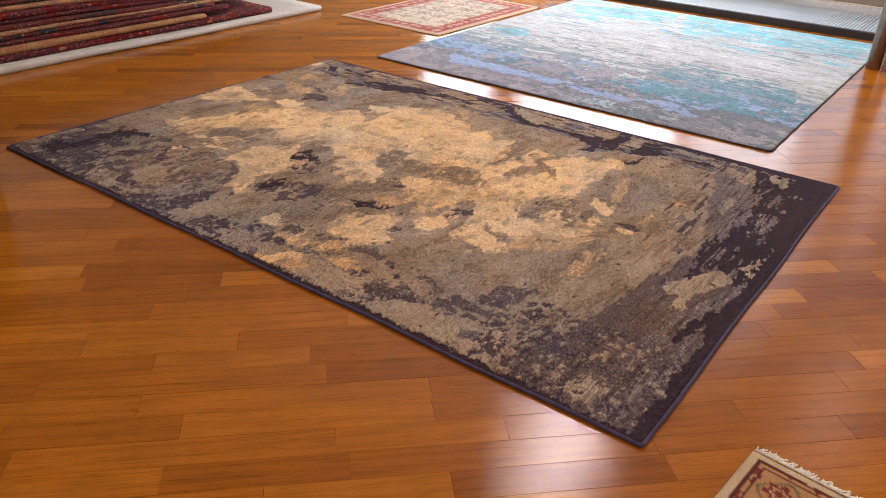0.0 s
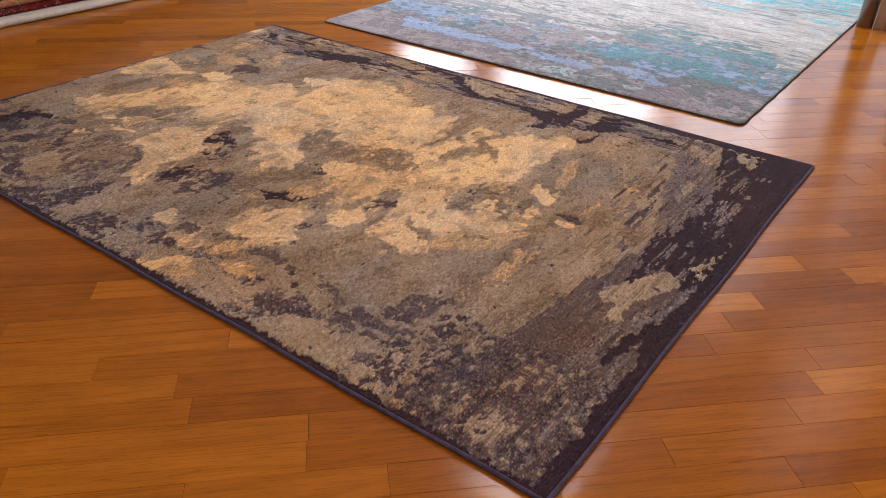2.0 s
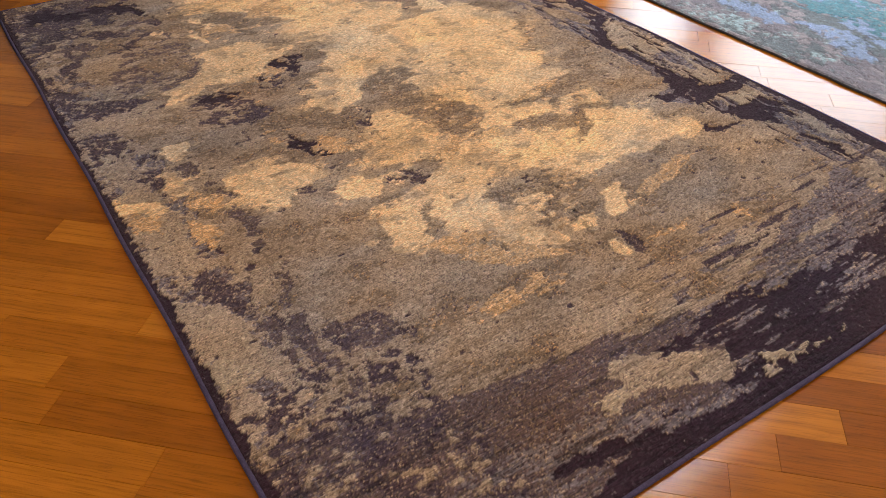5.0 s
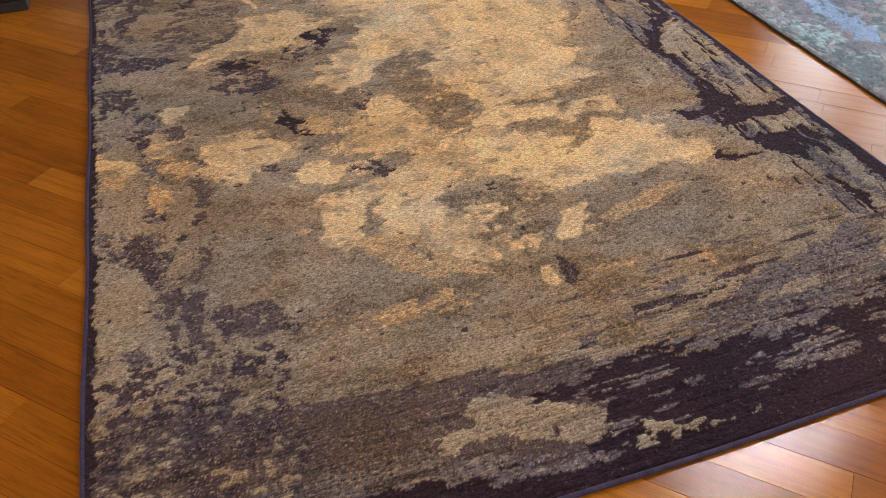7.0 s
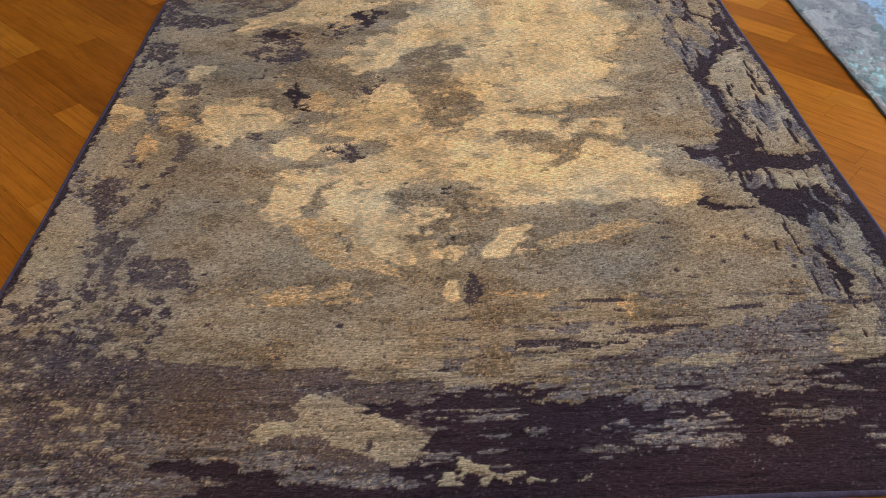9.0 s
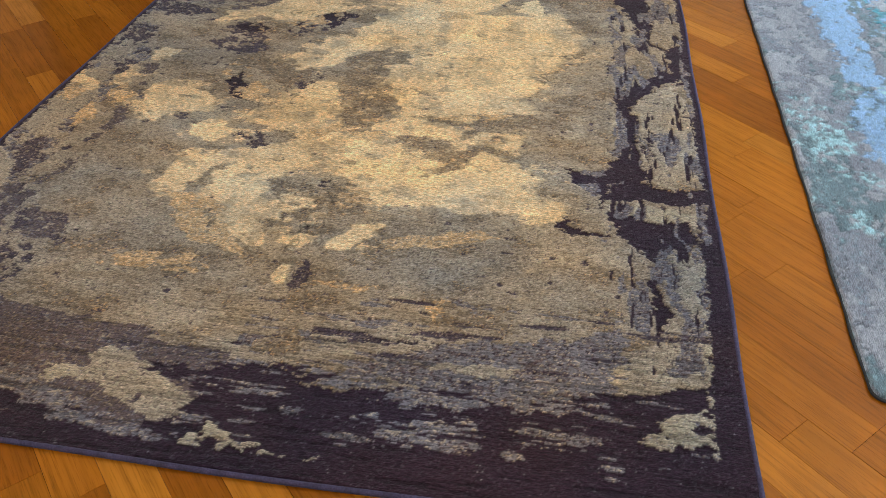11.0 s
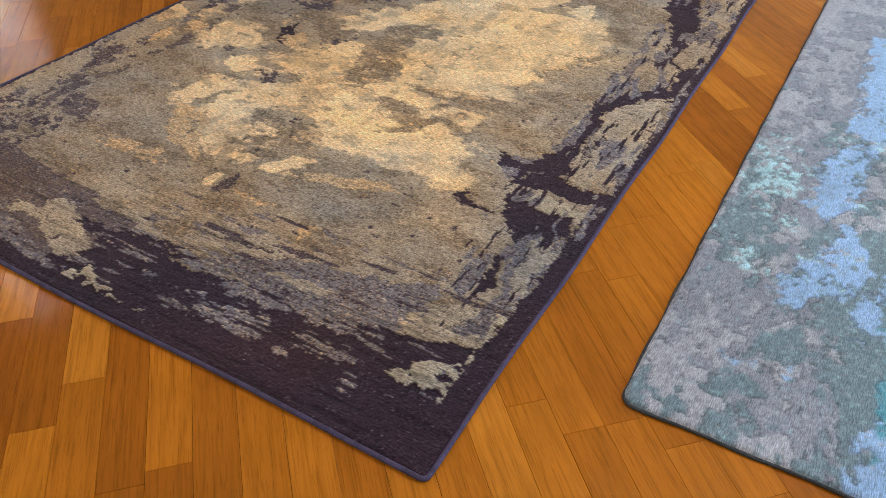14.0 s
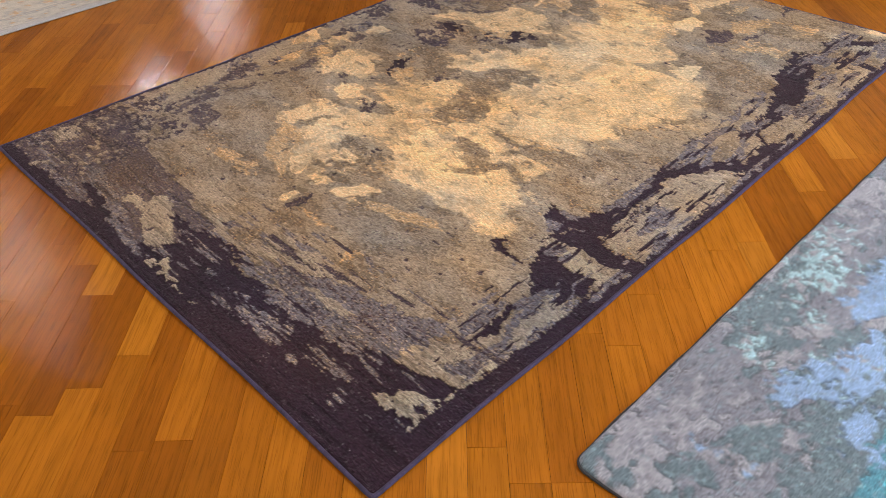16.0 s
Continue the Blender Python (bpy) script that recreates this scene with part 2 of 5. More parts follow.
def value_noise(x, y):
    xi, yi = np.floor(x).astype(int), np.floor(y).astype(int)
    fx, fy = x - xi, y - yi
    fx, fy = fx * fx * (3 - 2 * fx), fy * fy * (3 - 2 * fy)
    a, b = TABLE[xi % 256, yi % 256], TABLE[(xi + 1) % 256, yi % 256]
    c, d = TABLE[xi % 256, (yi + 1) % 256], TABLE[(xi + 1) % 256, (yi + 1) % 256]
    return (a * (1 - fx) + b * fx) * (1 - fy) + (c * (1 - fx) + d * fx) * fy


def fbm(x, y, octaves=4, seed=0.0):
    total, amp, norm = 0.0, 1.0, 0.0
    for i in range(octaves):
        total = total + amp * value_noise(x * 2 ** i + 17.3 * i + seed, y * 2 ** i + 9.1 * i + 2.7 * seed)
        norm += amp
        amp *= 0.55
    return total / norm


def inside(u, v, poly):
    """Which grid points lie in a polygon."""
    hit = np.zeros(u.shape, bool)
    pu, pv = np.array(poly).T
    near = (u > pu.min()) & (u < pu.max()) & (v > pv.min()) & (v < pv.max())
    a, b = u[near], v[near]
    got = np.zeros(a.shape, bool)
    for i in range(len(poly)):
        (x1, y1), (x2, y2) = poly[i - 1], poly[i]
        if y1 != y2:
            got ^= ((y1 > b) != (y2 > b)) & (a < (x2 - x1) * (b - y1) / (y2 - y1) + x1)
    hit[near] = got
    return hit


def smoothstep(a, b, x):
    t = np.clip((x - a) / (b - a), 0, 1)
    return t * t * (3 - 2 * t)


def round_corners(u, v, lu, lv, r):
    """Draws the corners of a sheet in to a radius."""
    du, dv = np.maximum(r - np.minimum(u, lu - u), 0), np.maximum(r - np.minimum(v, lv - v), 0)
    d = np.hypot(du, dv)
    s = np.where((du > 0) & (dv > 0), np.maximum(du, dv) / np.maximum(d, 1e-9), 1.0)
    return np.where(u < lu / 2, u + du * (1 - s), u - du * (1 - s)), np.where(v < lv / 2, v + dv * (1 - s), v - dv * (1 - s))


def grid_mesh(name, nx, ny, xs, ys, zs, rgb, material):
    """A sheet of nx by ny points with a colour at each."""
    me = bpy.data.meshes.new(name)
    co = np.stack([xs, ys, zs], -1).reshape(-1, 3)
    i = np.arange(nx * ny).reshape(nx, ny)
    quads = np.stack([i[:-1, :-1], i[1:, :-1], i[1:, 1:], i[:-1, 1:]], -1).reshape(-1, 4)
    me.vertices.add(len(co))
    me.vertices.foreach_set("co", co.astype(np.float32).ravel())
    me.loops.add(quads.size)
    me.loops.foreach_set("vertex_index", quads.astype(np.int32).ravel())
    me.polygons.add(len(quads))
    me.polygons.foreach_set("loop_start", np.arange(0, quads.size, 4, dtype=np.int32))
    me.update()
    col = me.color_attributes.new("design", "FLOAT_COLOR", "POINT")
    rgba = np.concatenate([rgb.reshape(-1, 3), np.ones((nx * ny, 1))], 1)
    col.data.foreach_set("color", rgba.astype(np.float32).ravel())
    me.polygons.foreach_set("use_smooth", np.ones(len(quads), bool))
    me.materials.append(material)
    me.validate()
    return me


# ---- the room ----
floor_thing = tagged(new("floor"), "honey-varnished oak parquet boards laid diagonally, glossy", "floor", kind="structure")
part("subfloor", boxes((-9, 3.2, -9, 8.6, -0.12, -0.014)), M_GAP, floor_thing, "dark joint bed")
wall_specs = (("wall_west", (-9.2, -9, -9, 8.8, -0.1, CEIL)), ("wall_east", (3.2, 3.4, -9, 8.8, -0.1, CEIL)), ("wall_south", (-9.2, 3.4, -9.2, -9, -0.1, CEIL)))
for nm, d in wall_specs:
    tagged(new(nm, mesh_of(nm, boxes(d), M_WALL)), "plain warm white plastered wall", "wall", kind="structure")
tagged(new("ceiling", mesh_of("ceiling", boxes((-9.2, 3.4, -9.2, 8.8, CEIL, CEIL + 0.2)), M_CEIL)), "plain pale grey painted ceiling", "ceiling", kind="structure")
edges = [-9.0] + [x for w in WINDOWS for x in w] + [3.2]
piers = [(edges[i], edges[i + 1]) for i in range(0, len(edges), 2)]
dims = [(a, b, WINDOW_Y, WINDOW_Y + 0.2, -0.1, CEIL) for a, b in piers] + [(a, b, WINDOW_Y + 0.001, WINDOW_Y + 0.199, 3.3, CEIL) for a, b in WINDOWS] + [(a, b, WINDOW_Y + 0.001, WINDOW_Y + 0.199, -0.1, 0.1) for a, b in WINDOWS]
tagged(new("wall_north", mesh_of("wall_north", boxes(*dims), M_WALL)), "white street-front wall with tall glazed bays", "wall", kind="structure")
for k, (a, b) in enumerate(WINDOWS):
    w = tagged(new("window_%d" % (k + 1)), "tall shop window with bronze aluminium frame", "window", kind="structure")
    y = WINDOW_Y + 0.05
    part("window_frame", boxes((a, a + 0.06, y, y + 0.07, 0.1, 3.3), (b - 0.06, b, y, y + 0.07, 0.1, 3.3), (a + 0.06, b - 0.06, y, y + 0.07, 0.1, 0.17), (a + 0.06, b - 0.06, y, y + 0.07, 3.23, 3.3), bevel=0.004), M_ALU, w)
    pane = part("pane", boxes((a + 0.06, b - 0.06, y + 0.03, y + 0.042, 0.17, 3.23)), M_GLASS, w)
    pane.visible_shadow = False
tagged(new("pavement", mesh_of("pavement", boxes((-60, 60, WINDOW_Y + 0.2, 90, -0.2, -0.02)), M_PAVE)), "pale grey stone pavement outside the window", "pavement", kind="structure")
# panels for every lamp; those on the three fill lamps are made up
for x, y, watts in LAMPS_AND_FILL:
    lamp = thing("ceiling_and_fill_light", "square white ceiling panel among the inferred and added fill lights, switched on", "ceiling light", (x, y, CEIL), group="ceiling lights")
    part("frame", boxes((-0.27, 0.27, -0.27, -0.23, -0.08, 0), (-0.27, 0.27, 0.23, 0.27, -0.08, 0), (-0.27, -0.23, -0.23, 0.23, -0.08, 0), (0.23, 0.27, -0.23, 0.23, -0.08, 0)), M_CEIL, lamp)
    part("diffuser", boxes((-0.229, 0.229, -0.229, 0.229, -0.05, -0.03)), M_LAMP, lamp)

# convector grille along the street front
grille = thing("convector_grille", "brushed steel floor convector grille in a black rail", "grille", (0, 0, 0))
part("rail", boxes((-6.2, 0.6, 7.68, 7.72, -0.01, 0.06), bevel=0.004), M_RAIL, grille, "black front rail")
part("bed", boxes((-6.2, 0.6, 7.722, 8.5, -0.01, 0.03)), M_STEEL, grille, "galvanised duct bed")
part("back_rail", boxes((-6.2, 0.6, 8.5, 8.56, 0.03, 0.1), bevel=0.004), M_STEEL, grille)
slat_me = mesh_of("slat", boxes((-0.0065, 0.0065, 7.723, 8.495, 0.031, 0.056)), M_STEEL)
for k in range(258):
    s = new("slat", slat_me)
    s.parent, s.location = grille, (-6.15 + k * 0.0261, 0, 0)

# framed glass screen with a round post by the blue rug
door = thing("glass_screen", "bronze aluminium framed glass screen standing on the parquet", "glass screen", (-0.42, 6.80, 0), 4)
part("post", tube([(0, 0, 0.0), (0, 0, 2.6)], 0.045, 24), M_ALU, door, "round brushed post")
part("stile", boxes((0.05, 0.11, -0.03, 0.03, 0.0, 2.6), bevel=0.004), M_ALU, door)
part("bottom_rail", boxes((0.111, 1.6, -0.028, 0.028, 0.002, 0.085), bevel=0.004), M_ALU, door)
part("top_rail", boxes((0.111, 1.6, -0.028, 0.028, 2.52, 2.6), bevel=0.004), M_ALU, door)
part("end_stile", boxes((1.601, 1.66, -0.03, 0.03, 0.0, 2.6), bevel=0.004), M_ALU, door)
part("pane", boxes((0.111, 1.6, -0.006, 0.006, 0.086, 2.519)), M_GLASS, door).visible_shadow = False

# black cabinet at the end of the rug
cab = thing("black_cabinet", "low black lacquered cabinet standing on the parquet", "cabinet", (-2.725, 2.175, 0), 0)
part("plinth", boxes((-0.7, 0.0, -0.75, 0.0, 0.0, 0.04), bevel=0.004), M_RAIL, cab)
part("body", boxes((-0.71, 0.008, -0.76, 0.008, 0.041, 0.62), bevel=0.008), M_BLACK, cab)
part("top", boxes((-0.72, 0.016, -0.77, 0.016, 0.621, 0.645), bevel=0.005), M_BLACK, cab)

# ---- main rug ----
RUG_X, RUG_Y, RUG_L, RUG_W = -0.124, 2.40, 3.0, 2.05
RUG_DESIGN, BLUE_DESIGN = [], []


def lay(design, tone, *outline):
    design.append((tone, outline))


lay(RUG_DESIGN, "gold", (1.31, 0.06), (1.44, 0.07), (1.4, 0.11), (1.28, 0.1))
lay(RUG_DESIGN, "gold", (2.37, 0.49), (2.39, 0.6), (2.26, 0.61), (2.21, 0.59), (2.37, 0.55), (2.34, 0.45))
lay(RUG_DESIGN, "gold", (2.54, 0.47), (2.44, 0.49), (2.37, 0.44), (2.47, 0.43))
lay(RUG_DESIGN, "gold", (2.77, 0.65), (2.62, 0.88), (2.47, 1.22), (2.23, 1.09), (2.3, 0.93), (2.4, 0.83), (2.48, 0.77), (2.54, 0.61), (2.65, 0.61))
lay(RUG_DESIGN, "gold", (2.52, 0.6), (2.44, 0.78), (2.39, 0.69), (2.36, 0.65), (2.44, 0.62))
lay(RUG_DESIGN, "gold", (2.26, 0.89), (2.26, 1.1), (2.04, 0.98), (2.07, 0.86), (2.16, 0.85))
lay(RUG_DESIGN, "gold", (2.9, 0.99), (3.01, 1.17), (2.95, 1.27), (2.64, 1.2))
lay(RUG_DESIGN, "gold", (3.05, 1.21), (3.09, 1.37), (3.02, 1.4), (3, 1.27))
lay(RUG_DESIGN, "gold", (2.98, 1.86), (3.06, 1.9), (2.97, 1.94), (2.93, 1.89))
lay(RUG_DESIGN, "straw", (2.08, 1.44), (2.17, 1.46), (2.19, 1.51), (2.11, 1.54), (2.04, 1.51))
lay(RUG_DESIGN, "straw", (2.5, 1.2), (2.61, 1.22), (2.59, 1.29), (2.47, 1.31), (2.44, 1.25))
lay(RUG_DESIGN, "amber", (2.5, 0.83), (2.5, 1), (2.33, 0.99), (2.38, 0.82))
lay(RUG_DESIGN, "amber", (2.66, 1.37), (2.81, 1.48), (2.76, 1.53), (2.59, 1.48), (2.59, 1.43))
lay(RUG_DESIGN, "olive", (2.43, 0.65), (2.52, 0.72), (2.39, 0.82), (2.35, 0.73))
lay(RUG_DESIGN, "plum", (2.93, 0.09), (2.83, 0.18), (2.81, 0.26), (2.74, 0.33), (2.7, 0.23), (2.56, 0.21), (2.54, 0.11), (2.61, 0.05), (2.71, 0.04))
lay(RUG_DESIGN, "plum", (2.96, 0.09), (2.93, 0.3), (2.84, 0.43), (2.71, 0.47), (2.54, 0.52), (2.51, 0.49), (2.66, 0.43), (2.71, 0.34), (2.83, 0.23), (2.84, 0.07))
lay(RUG_DESIGN, "plum", (1.71, 0.04), (1.74, 0.1), (1.72, 0.15), (1.64, 0.1), (1.67, 0.05))
lay(RUG_DESIGN, "plum", (1, 0.12), (0.98, 0.15), (0.92, 0.15), (0.86, 0.17), (0.83, 0.18), (0.84, 0.15), (0.92, 0.12), (0.97, 0.1))
lay(RUG_DESIGN, "plum", (0.86, 0.16), (0.82, 0.18), (0.82, 0.15))
lay(RUG_DESIGN, "plum", (2.53, 1.33), (2.59, 1.43), (2.49, 1.46), (2.41, 1.42))
lay(RUG_DESIGN, "plum", (2.55, 1.48), (2.69, 1.54), (2.53, 1.51))
lay(RUG_DESIGN, "plum", (2.94, 1.47), (3.11, 1.44), (2.97, 1.51), (2.88, 1.51))
lay(RUG_DESIGN, "dark", (1.99, 0.8), (1.97, 0.83), (1.87, 0.81), (1.88, 0.77))
lay(RUG_DESIGN, "dark", (1.9, 0.73), (1.91, 0.78), (1.86, 0.79), (1.88, 0.74))
lay(RUG_DESIGN, "sand", (1.67, 0.05), (1.63, 0.09), (1.57, 0.09), (1.47, 0.11), (1.47, 0.08), (1.51, 0.05))
lay(RUG_DESIGN, "ash", (2.51, 0.06), (2.5, 0.16), (2.38, 0.14), (2.39, 0.25), (2.21, 0.19), (2.3, 0.05))
lay(RUG_DESIGN, "ash", (1.51, 0.05), (1.43, 0.09), (1.31, 0.08), (1.13, 0.1), (1.04, 0.08), (1.11, 0.05), (1.34, 0.05))
lay(RUG_DESIGN, "gold", (1.41, 0.08), (1.39, 0.13), (1.3, 0.1), (1.33, 0.08))
lay(RUG_DESIGN, "gold", (1.16, 0.08), (1.13, 0.1), (1.1, 0.07))
lay(RUG_DESIGN, "sand", (2.83, 1.75), (2.83, 1.96), (2.75, 1.93), (2.74, 1.76))
lay(RUG_DESIGN, "plum", (1.96, 0.77), (1.99, 0.82), (1.88, 0.81), (1.89, 0.73))
lay(RUG_DESIGN, "plum", (0.96, 0.1), (1, 0.15), (0.84, 0.18), (0.85, 0.14))
lay(RUG_DESIGN, "plum", (0.82, 0.16), (0.79, 0.21), (0.65, 0.22), (0.68, 0.18))
lay(RUG_DESIGN, "plum", (0.59, 0.17), (0.59, 0.22), (0.5, 0.21))
lay(RUG_DESIGN, "plum", (1.8, 0.03), (1.78, 0.14), (1.69, 0.12), (1.68, 0.05))
lay(RUG_DESIGN, "plum", (2.27, -0.02), (2.1, 0.09), (1.96, 0.08), (2.02, 0.03))
lay(RUG_DESIGN, "taupe", (0.64, 0.32), (0.64, 0.37), (0.58, 0.37), (0.59, 0.33))
lay(RUG_DESIGN, "ash", (0.87, -0), (0.92, 0.03), (0.87, 0.13), (0.68, 0.15), (0.51, 0.17), (0.51, 0.06))
lay(RUG_DESIGN, "ash", (1.44, 0.05), (1.68, 0.07), (1.64, 0.1), (1, 0.15), (1.05, 0.03))
lay(RUG_DESIGN, "dark", (1.81, 2), (1.83, 2.05), (1.6, 2.05), (1.59, 2), (1.7, 1.97))
lay(RUG_DESIGN, "dark", (0.82, 1.67), (0.78, 1.69), (0.76, 1.76), (0.76, 1.7), (0.79, 1.67))
lay(RUG_DESIGN, "dark", (2.6, 1.79), (2.4, 1.83), (2.16, 1.91), (1.97, 1.94), (1.97, 1.9), (2.22, 1.8), (2.39, 1.74))
lay(RUG_DESIGN, "dark", (2.1, 1.89), (2.34, 1.79), (2.54, 1.73), (2.59, 1.74), (2.42, 1.8), (2.31, 1.83), (2.18, 1.9))
lay(RUG_DESIGN, "dark", (2.49, 1.8), (2.43, 1.85), (2.39, 1.88), (2.39, 1.85))
lay(RUG_DESIGN, "dark", (2.69, 1.76), (2.8, 1.79), (2.83, 1.85), (2.88, 1.92), (2.97, 1.94), (2.94, 1.95), (2.82, 1.92), (2.76, 1.83))
lay(RUG_DESIGN, "dark", (2.66, 1.9), (2.63, 2.03), (2.6, 2.03), (2.63, 1.91))
lay(RUG_DESIGN, "dark", (1.66, 1.99), (1.82, 1.97), (1.83, 2.05), (1.68, 2.04))
lay(RUG_DESIGN, "lilac", (2.32, 1.84), (2.31, 1.91), (2.13, 1.95), (2.14, 1.92))
lay(RUG_DESIGN, "lilac", (1.8, 1.99), (1.84, 2.02), (1.79, 2.06), (1.72, 2.03))
lay(RUG_DESIGN, "dark", (2, 1.86), (1.99, 1.88), (1.88, 1.93), (1.83, 1.98), (1.89, 2.02), (1.7, 2.04), (1.68, 2), (1.82, 1.96), (1.89, 1.9))
lay(RUG_DESIGN, "gold", (0.81, 0.55), (1, 0.57), (1.02, 0.73), (1.1, 0.91), (1.16, 1), (1.12, 1.08), (1.15, 1.16), (1.06, 1.24), (1.01, 1.37), (1.12, 1.43), (1.06, 1.53), (0.98, 1.6), (0.95, 1.54), (0.9, 1.65), (0.78, 1.69), (0.81, 1.64), (0.83, 1.55), (0.82, 1.43), (0.84, 1.3), (0.83, 1.18), (0.92, 1.08), (0.94, 1.01), (0.96, 0.95), (0.89, 0.88), (0.8, 0.87), (0.83, 0.75), (0.83, 0.67), (0.75, 0.66))
lay(RUG_DESIGN, "gold", (1.66, 1.03), (1.94, 1.14), (2.04, 1.3), (2.05, 1.58), (1.88, 1.71), (1.68, 1.62), (1.57, 1.52), (1.5, 1.61), (1.41, 1.47), (1.36, 1.59), (1.3, 1.37), (1.27, 1.14), (1.44, 1.08))
lay(RUG_DESIGN, "gold", (1.75, 0.79), (1.8, 0.88), (1.99, 0.93), (2.14, 1.03), (2.16, 1.12), (1.91, 1.15), (1.79, 1.08), (1.71, 1.02), (1.65, 0.91), (1.54, 0.8), (1.61, 0.71))
lay(RUG_DESIGN, "gold", (1.2, 0.68), (1.3, 0.72), (1.28, 0.88), (1.26, 0.95), (1.17, 0.95), (1.15, 0.82), (1.16, 0.7))
lay(RUG_DESIGN, "gold", (1.36, 0.73), (1.48, 0.89), (1.27, 0.98), (1.28, 0.88), (1.29, 0.76))
lay(RUG_DESIGN, "gold", (1.19, 1.06), (1.27, 1.15), (1.24, 1.33), (1.16, 1.35), (1.15, 1.25), (1.15, 1.16))
lay(RUG_DESIGN, "gold", (1.16, 1.35), (1.21, 1.42), (1.22, 1.54), (1.12, 1.52), (1.12, 1.41))
lay(RUG_DESIGN, "gold", (0.83, 0.74), (0.85, 0.85), (0.79, 0.9), (0.87, 0.97), (0.8, 1.04), (0.75, 0.99), (0.68, 0.97), (0.71, 0.91), (0.62, 0.97), (0.61, 0.92), (0.65, 0.84))
lay(RUG_DESIGN, "gold", (0.66, 0.98), (0.69, 1.03), (0.67, 1.07), (0.62, 1.04), (0.63, 0.99))
lay(RUG_DESIGN, "gold", (0.65, 1.1), (0.75, 1.15), (0.74, 1.22), (0.66, 1.18), (0.62, 1.13))
lay(RUG_DESIGN, "gold", (0.5, 0.98), (0.55, 1.03), (0.57, 1.05), (0.5, 1.04))
lay(RUG_DESIGN, "amber", (0.47, 1.37), (0.49, 1.43), (0.44, 1.43))
lay(RUG_DESIGN, "amber", (0.69, 1.23), (0.74, 1.39), (0.75, 1.52), (0.68, 1.4), (0.65, 1.27))
lay(RUG_DESIGN, "amber", (0.8, 0.63), (0.8, 0.75), (0.66, 0.84), (0.59, 0.9), (0.6, 0.79), (0.7, 0.67))
lay(RUG_DESIGN, "gold", (1.36, 0.32), (1.41, 0.38), (1.3, 0.46), (1.27, 0.37))
lay(RUG_DESIGN, "gold", (1.15, 0.52), (1.19, 0.62), (1.11, 0.69), (1.05, 0.64), (1.08, 0.55))
lay(RUG_DESIGN, "gold", (1.45, 0.14), (1.52, 0.17), (1.43, 0.24), (1.37, 0.2))
lay(RUG_DESIGN, "amber", (1.32, 0.15), (1.37, 0.19), (1.27, 0.29), (1.22, 0.23))
lay(RUG_DESIGN, "gold", (1.33, -0), (1.42, 0.02), (1.32, 0.14), (1.23, 0.11))
lay(RUG_DESIGN, "olive", (1.21, 0.98), (1.45, 0.94), (1.56, 0.98), (1.44, 1.08), (1.28, 1.11), (1.15, 1.07), (1.17, 1.01))
lay(RUG_DESIGN, "gold", (1.42, 0.99), (1.41, 1.04), (1.3, 1.07), (1.27, 1.04))
lay(RUG_DESIGN, "olive", (1.15, 1.16), (1.18, 1.28), (1.1, 1.36), (1.14, 1.44), (1.09, 1.54), (1.06, 1.5), (1.1, 1.43), (1.03, 1.38), (0.96, 1.29), (0.98, 1.27), (1.03, 1.33), (1.06, 1.24))
lay(RUG_DESIGN, "olive", (1.25, 1.15), (1.28, 1.43), (1.38, 1.65), (1.25, 1.67), (1.24, 1.5), (1.24, 1.33))
lay(RUG_DESIGN, "olive", (1.49, 0.86), (1.56, 0.86), (1.62, 0.92), (1.71, 1.01), (1.68, 1.12), (1.59, 1.05), (1.52, 1.05), (1.53, 0.95))
lay(RUG_DESIGN, "olive", (0.83, 0.65), (0.92, 0.68), (0.96, 0.73), (0.93, 0.81), (0.87, 0.77), (0.82, 0.71))
lay(RUG_DESIGN, "olive", (0.83, 0.94), (0.89, 0.96), (0.9, 1.05), (0.83, 1.03), (0.78, 0.97))
lay(RUG_DESIGN, "olive", (0.72, 0.9), (0.77, 0.93), (0.77, 0.98), (0.68, 0.99), (0.66, 0.95))
lay(RUG_DESIGN, "olive", (0.68, 1.03), (0.8, 1.08), (0.81, 1.19), (0.74, 1.13), (0.67, 1.09))
lay(RUG_DESIGN, "plum", (0.48, 1.05), (0.55, 1.06), (0.6, 1.08), (0.53, 1.1), (0.47, 1.07))
lay(RUG_DESIGN, "plum", (1.11, 0.68), (1.14, 0.73), (1.09, 0.79), (1.02, 0.8), (1.03, 0.75))
lay(RUG_DESIGN, "plum", (1.45, 0.55), (1.5, 0.56), (1.38, 0.63), (1.29, 0.62), (1.39, 0.57))
lay(RUG_DESIGN, "plum", (1.23, 0.46), (1.25, 0.5), (1.18, 0.52), (1.19, 0.48))
lay(RUG_DESIGN, "plum", (1.72, 0.41), (1.88, 0.41), (1.85, 0.52), (1.76, 0.52), (1.65, 0.48))
lay(RUG_DESIGN, "dark", (1.96, 0.71), (2.07, 0.75), (1.93, 0.79), (1.89, 0.75))
lay(RUG_DESIGN, "dark", (1.81, 0.62), (1.9, 0.64), (1.83, 0.68))
lay(RUG_DESIGN, "plum", (1.4, 0.72), (1.49, 0.72), (1.52, 0.79), (1.49, 0.86), (1.38, 0.8), (1.31, 0.77))
lay(RUG_DESIGN, "olive", (1.51, 0.63), (1.58, 0.77), (1.47, 0.83), (1.38, 0.72))
lay(RUG_DESIGN, "olive", (0.48, 1.46), (0.51, 1.49), (0.43, 1.56), (0.44, 1.52))
lay(RUG_DESIGN, "lilac", (0.5, 1.42), (0.5, 1.46), (0.46, 1.51), (0.47, 1.47))
lay(RUG_DESIGN, "amber", (0.52, 1.2), (0.52, 1.25), (0.49, 1.24))
